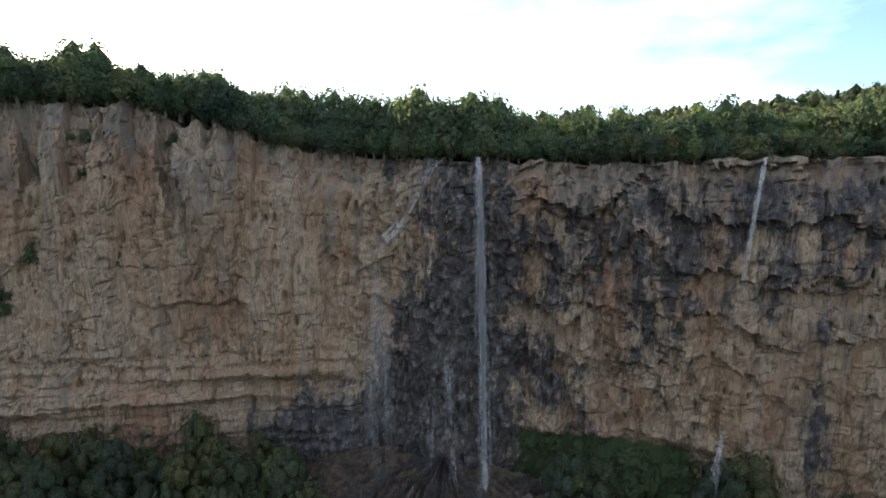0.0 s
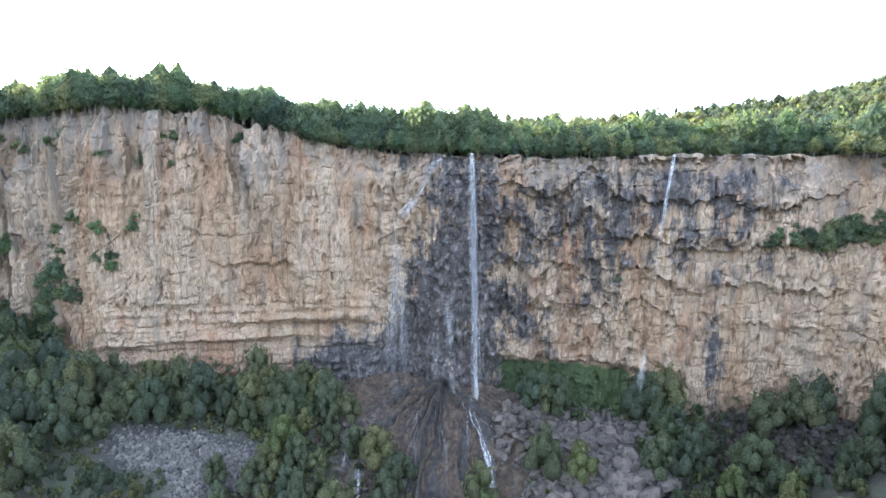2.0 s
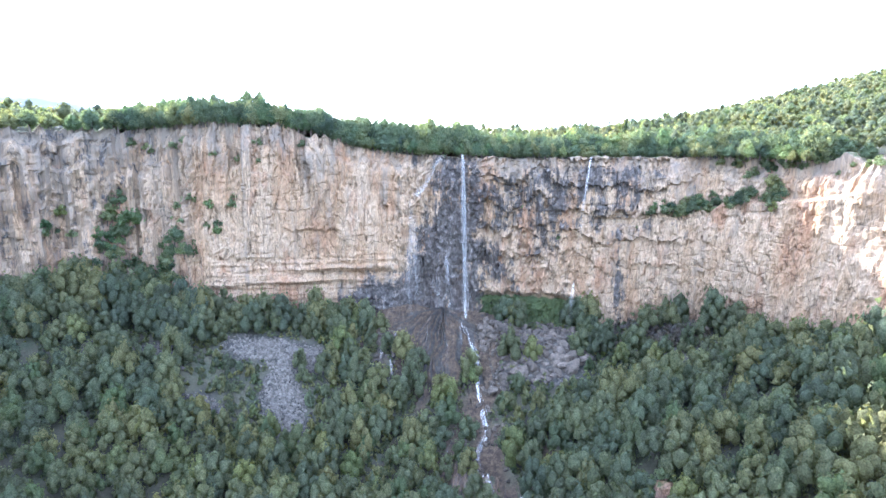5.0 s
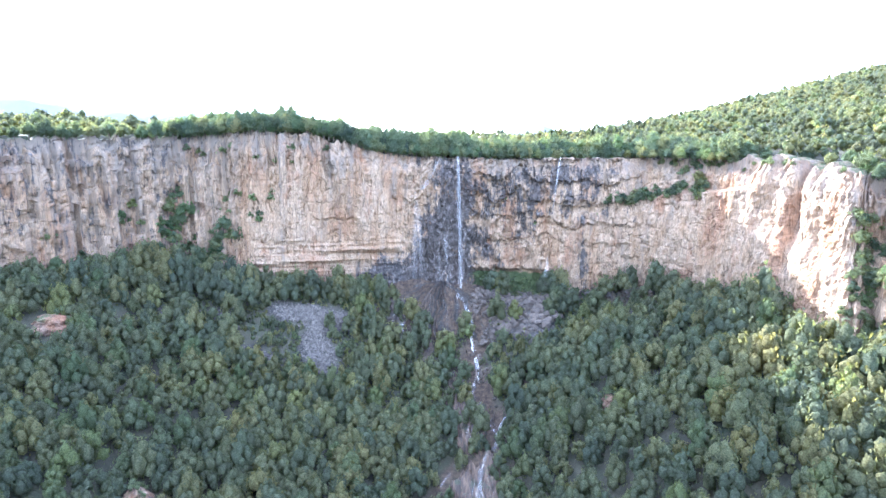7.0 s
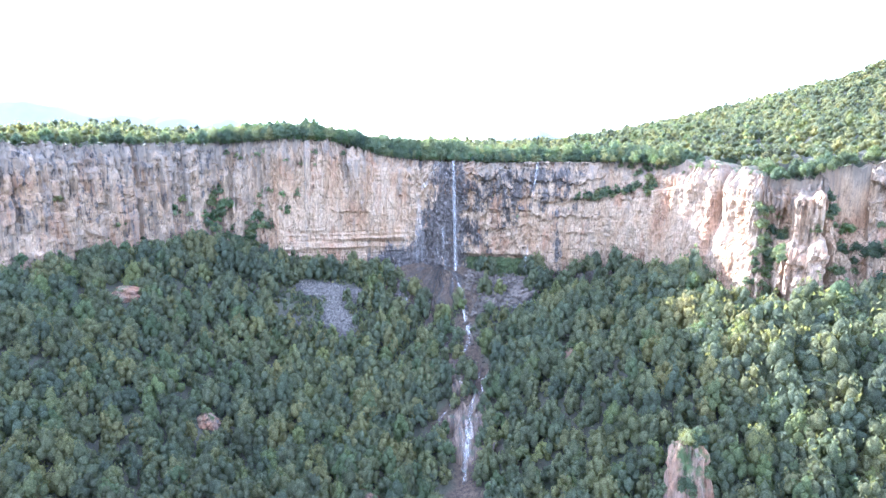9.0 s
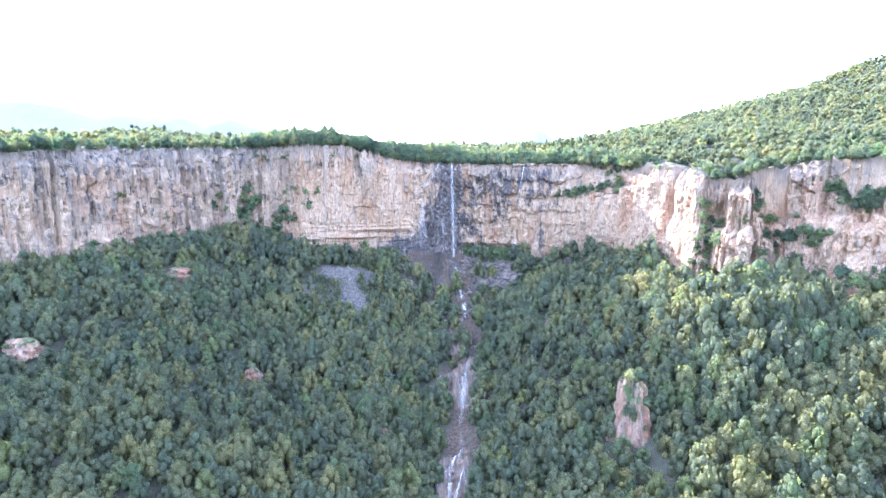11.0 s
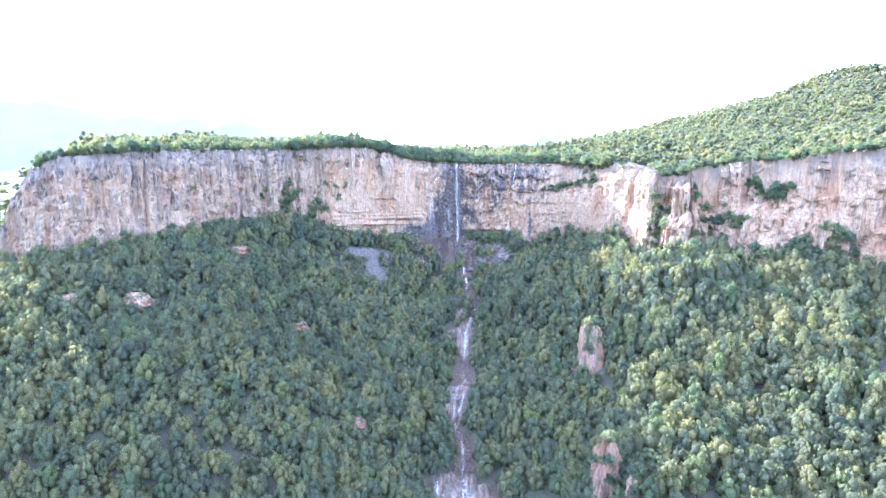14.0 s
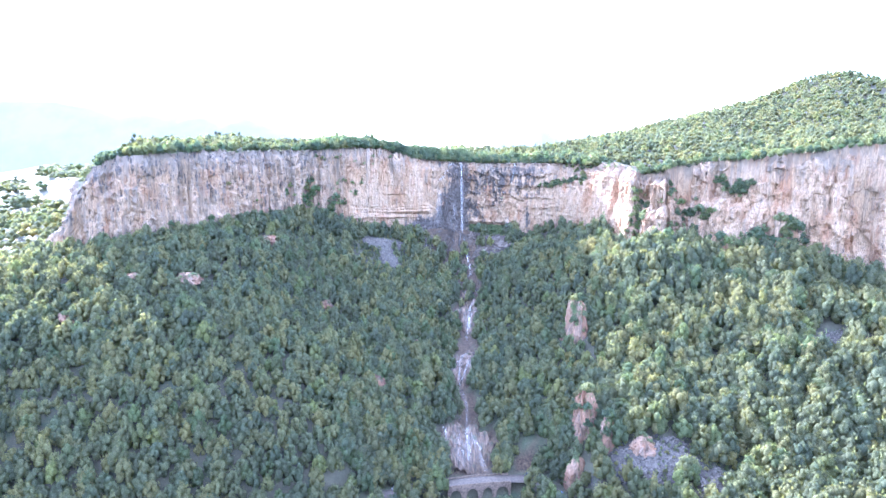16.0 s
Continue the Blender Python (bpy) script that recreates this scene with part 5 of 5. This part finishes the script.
        grow = 0.66 + 0.42 * cv + 0.20 * cw + 0.22 * fbm(v[:, 0] * 3 + o, v[:, 1] * 3, v[:, 2] * 1.2, 95, 4)
        shelf = np.floor(wv[:, 2] * 3.2 + 0.6 * fbm(v[:, 0] * 1.5 + o, v[:, 1] * 1.5, 0, 57))
        grow = grow * (0.88 + 0.24 * hash3(shelf, shelf * 0 + i, shelf * 0, 58)) + 0.10 * fbm(v[:, 0] * 7 + o, v[:, 1] * 7, v[:, 2] * 3, 59, 3)
        vv[:, :2] *= (grow * (1.0 - 0.25 * np.clip(v[:, 2], -0.2, 1)))[:, None]
        vv[:, 2] *= 0.85 + 0.25 * cv
        p = np.stack([vv[:, 0] * r, vv[:, 1] * r * 0.8, vv[:, 2] * up], 1)
        g = height([x], [y])[0]
        me = mesh_from("rock_outcrop", p, f, IRON_ROCK, False, {"wet": np.full(len(p), 0.16), "grey": np.full(len(p), 0.3), "moss": 0.5 * smooth(0.2, 0.8, v[:, 2]) + 0.25 * smooth(0.5, 0.6, vnoise(v[:, 0] * 2 + o, v[:, 1] * 2, v[:, 2] * 2, 96))})
        ob = new("rock_outcrop", me)
        ob.matrix_basis = pose(x, y, g, 0, 0, i * 47 % 60 - 30)
        tagged(ob, "weathered tan rock outcrop rising among the oaks", "rock outcrop", "outcrops on the slope")


build_stones()


# ---- road, bridge and cars ----
def build_road():
    c = ROAD
    t = np.gradient(c[:, :2], axis=0)
    t /= np.linalg.norm(t, axis=1)[:, None]
    nrm = np.stack([-t[:, 1], t[:, 0]], 1)
    lanes = (-3.2, -3.1, -1.0, 1.0, 3.1, 3.2)
    rows = [np.stack([c[:, 0] + nrm[:, 0] * o, c[:, 1] + nrm[:, 1] * o, c[:, 2] + (0.12 if abs(o) < 3.15 else -0.4)], 1) for o in lanes]
    V = np.stack(rows)
    tagged(new("road", mesh_from("road", V.reshape(-1, 3), grid_faces(*V.shape[:2]), ASPHALT, True)), "narrow grey asphalt road crossing below the cascades", "road", "", "structure")
    bridge = new("road_bridge")
    tagged(bridge, "low stone bridge with arches carrying the road over the stream", "bridge")
    pick = np.flatnonzero((c[:, 0] > -17) & (c[:, 0] < 15))
    a, b = pick[0], pick[-1]
    # arched wall on the valley side
    n = 120
    s = np.linspace(a, b, n)
    mx, my = np.interp(s, np.arange(len(c)), c[:, 0]), np.interp(s, np.arange(len(c)), c[:, 1])
    nx, ny = np.interp(s, np.arange(len(c)), nrm[:, 0]), np.interp(s, np.arange(len(c)), nrm[:, 1])
    u = np.linspace(0, 4, n)
    k = np.abs(u - np.floor(u) - 0.5)
    low = np.where(k < 0.36, 9.0 + 4.2 * np.sqrt(np.maximum(0, 1 - (k / 0.36) ** 2)), 8.0)
    rings = [np.stack([mx + nx * o, my + ny * o, zz], 1) for o, zz in ((-3.9, low), (-3.9, low * 0 + 14.9), (-3.2, low * 0 + 14.9), (-3.2, low), (-3.9, low))]
    V = np.stack(rings)
    part("arch_wall", mesh_from("arch_wall", V.reshape(-1, 3), grid_faces(*V.shape[:2]), MASONRY, False), None, bridge)
    for o in (-3.65, 3.5):
        ring = [np.stack([mx + nx * (o + p), my + ny * (o + p), mx * 0 + q], 1) for p, q in ((-0.2, 14.9), (-0.2, 15.85), (0.2, 15.85), (0.2, 14.9), (-0.2, 14.9))]
        V = np.stack(ring)
        part("parapet", mesh_from("parapet", V.reshape(-1, 3), grid_faces(*V.shape[:2]), MASONRY, False), None, bridge)


def box_bm(x0, x1, y0, y1, z0, z1, top=1.0, bevel=0.06):
    bm = bmesh.new()
    bmesh.ops.create_cube(bm, size=1.0)
    for v in bm.verts:
        k = top if v.co.z > 0 else 1.0
        v.co = Vector(((x0 + x1) / 2 + v.co.x * (x1 - x0) * k, (y0 + y1) / 2 + v.co.y * (y1 - y0) * (0.5 + 0.5 * k), z0 if v.co.z < 0 else z1))
    bmesh.ops.bevel(bm, geom=bm.edges[:], offset=bevel, segments=2, affect="EDGES")
    return bm


GLASS = make_plain("car_glass", (0.03, 0.035, 0.04), 0.1, 0, 0.1)
RUBBER = make_plain("rubber", (0.03, 0.03, 0.03), 0.9, 0, 0.2)
STEEL = make_plain("wheel_steel", (0.4, 0.4, 0.42), 0.4, 0.9, 0.1)


def build_car(colour, name, label, m):
    paint = make_plain(name, colour, 0.3, 0.2, 0.06)
    car = new("car")
    car.matrix_basis = m
    tagged(car, label, "car", "cars parked by the road")
    part("body", box_bm(-2.1, 2.1, -0.85, 0.85, 0.3, 0.95, 0.97, 0.12), paint, car)
    cabin = part("cabin", box_bm(-1.5, 1.0, -0.78, 0.78, 0.93, 1.45, 0.78, 0.1), GLASS, car)
    part("roof", box_bm(-1.2, 0.7, -0.66, 0.66, 1.43, 1.5, 0.95, 0.03), paint, cabin)
    for x in (-1.3, 1.3):
        for y in (-0.82, 0.82):
            bm = bmesh.new()
            bmesh.ops.create_cone(bm, cap_ends=True, segments=16, radius1=0.32, radius2=0.32, depth=0.22, matrix=pose(x, y, 0.32, 90))
            wheel = part("wheel", bm, RUBBER, car)
            bm = bmesh.new()
            bmesh.ops.create_cone(bm, cap_ends=True, segments=12, radius1=0.2, radius2=0.2, depth=0.24, matrix=pose(x, y, 0.32, 90))
            part("rim", bm, STEEL, wheel)


build_road()
build_car((0.05, 0.05, 0.06), "black_paint", "dark parked car on the road's edge", pose(24.5, -119.5, 15.12, 0, 0, -8))
build_car((0.10, 0.11, 0.12), "grey_paint", "dark grey parked car beside the bend", pose(31.8, -124.2, 15.1, 0, 0, -52))
build_car((0.10, 0.16, 0.30), "blue_paint", "blue car parked at the bend's end", pose(37.6, -135.5, 14.75, 0, 0, -68))
build_car((0.20, 0.19, 0.18), "silver_paint", "grey car on the shaded road", pose(-40.5, -132.2, 15.12, 0, 0, 24))


# ---- far mountains ----
def build_mountain(name, label, x0, x1, y, peak, base, seed):
    m, nt, b, ln = material(name + "_haze")
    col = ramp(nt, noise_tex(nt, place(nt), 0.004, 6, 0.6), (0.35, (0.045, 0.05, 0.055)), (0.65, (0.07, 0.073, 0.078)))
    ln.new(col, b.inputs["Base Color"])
    b.inputs["Emission Color"].default_value = (0.88, 0.94, 1.0, 1)      # haze of the bright air before the far ridges, put into their glow
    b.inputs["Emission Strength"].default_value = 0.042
    b.inputs["Roughness"].default_value = 1.0
    n, r = 140, 14
    u, w = np.meshgrid(np.linspace(0, 1, n), np.linspace(0, 1, r))
    prof = np.interp(u, np.linspace(0, 1, len(peak)), peak) + 14 * fbm(u * 9, 0.3, 0, seed, 4)
    X = x0 + (x1 - x0) * u
    Y = y + (w - 0.5) * 900
    Z = base + (prof - base) * np.sin(w * math.pi) * (1 + 0.08 * fbm(u * 14, w * 5, 0, seed + 1))
    V = np.stack([X, Y, Z], -1)
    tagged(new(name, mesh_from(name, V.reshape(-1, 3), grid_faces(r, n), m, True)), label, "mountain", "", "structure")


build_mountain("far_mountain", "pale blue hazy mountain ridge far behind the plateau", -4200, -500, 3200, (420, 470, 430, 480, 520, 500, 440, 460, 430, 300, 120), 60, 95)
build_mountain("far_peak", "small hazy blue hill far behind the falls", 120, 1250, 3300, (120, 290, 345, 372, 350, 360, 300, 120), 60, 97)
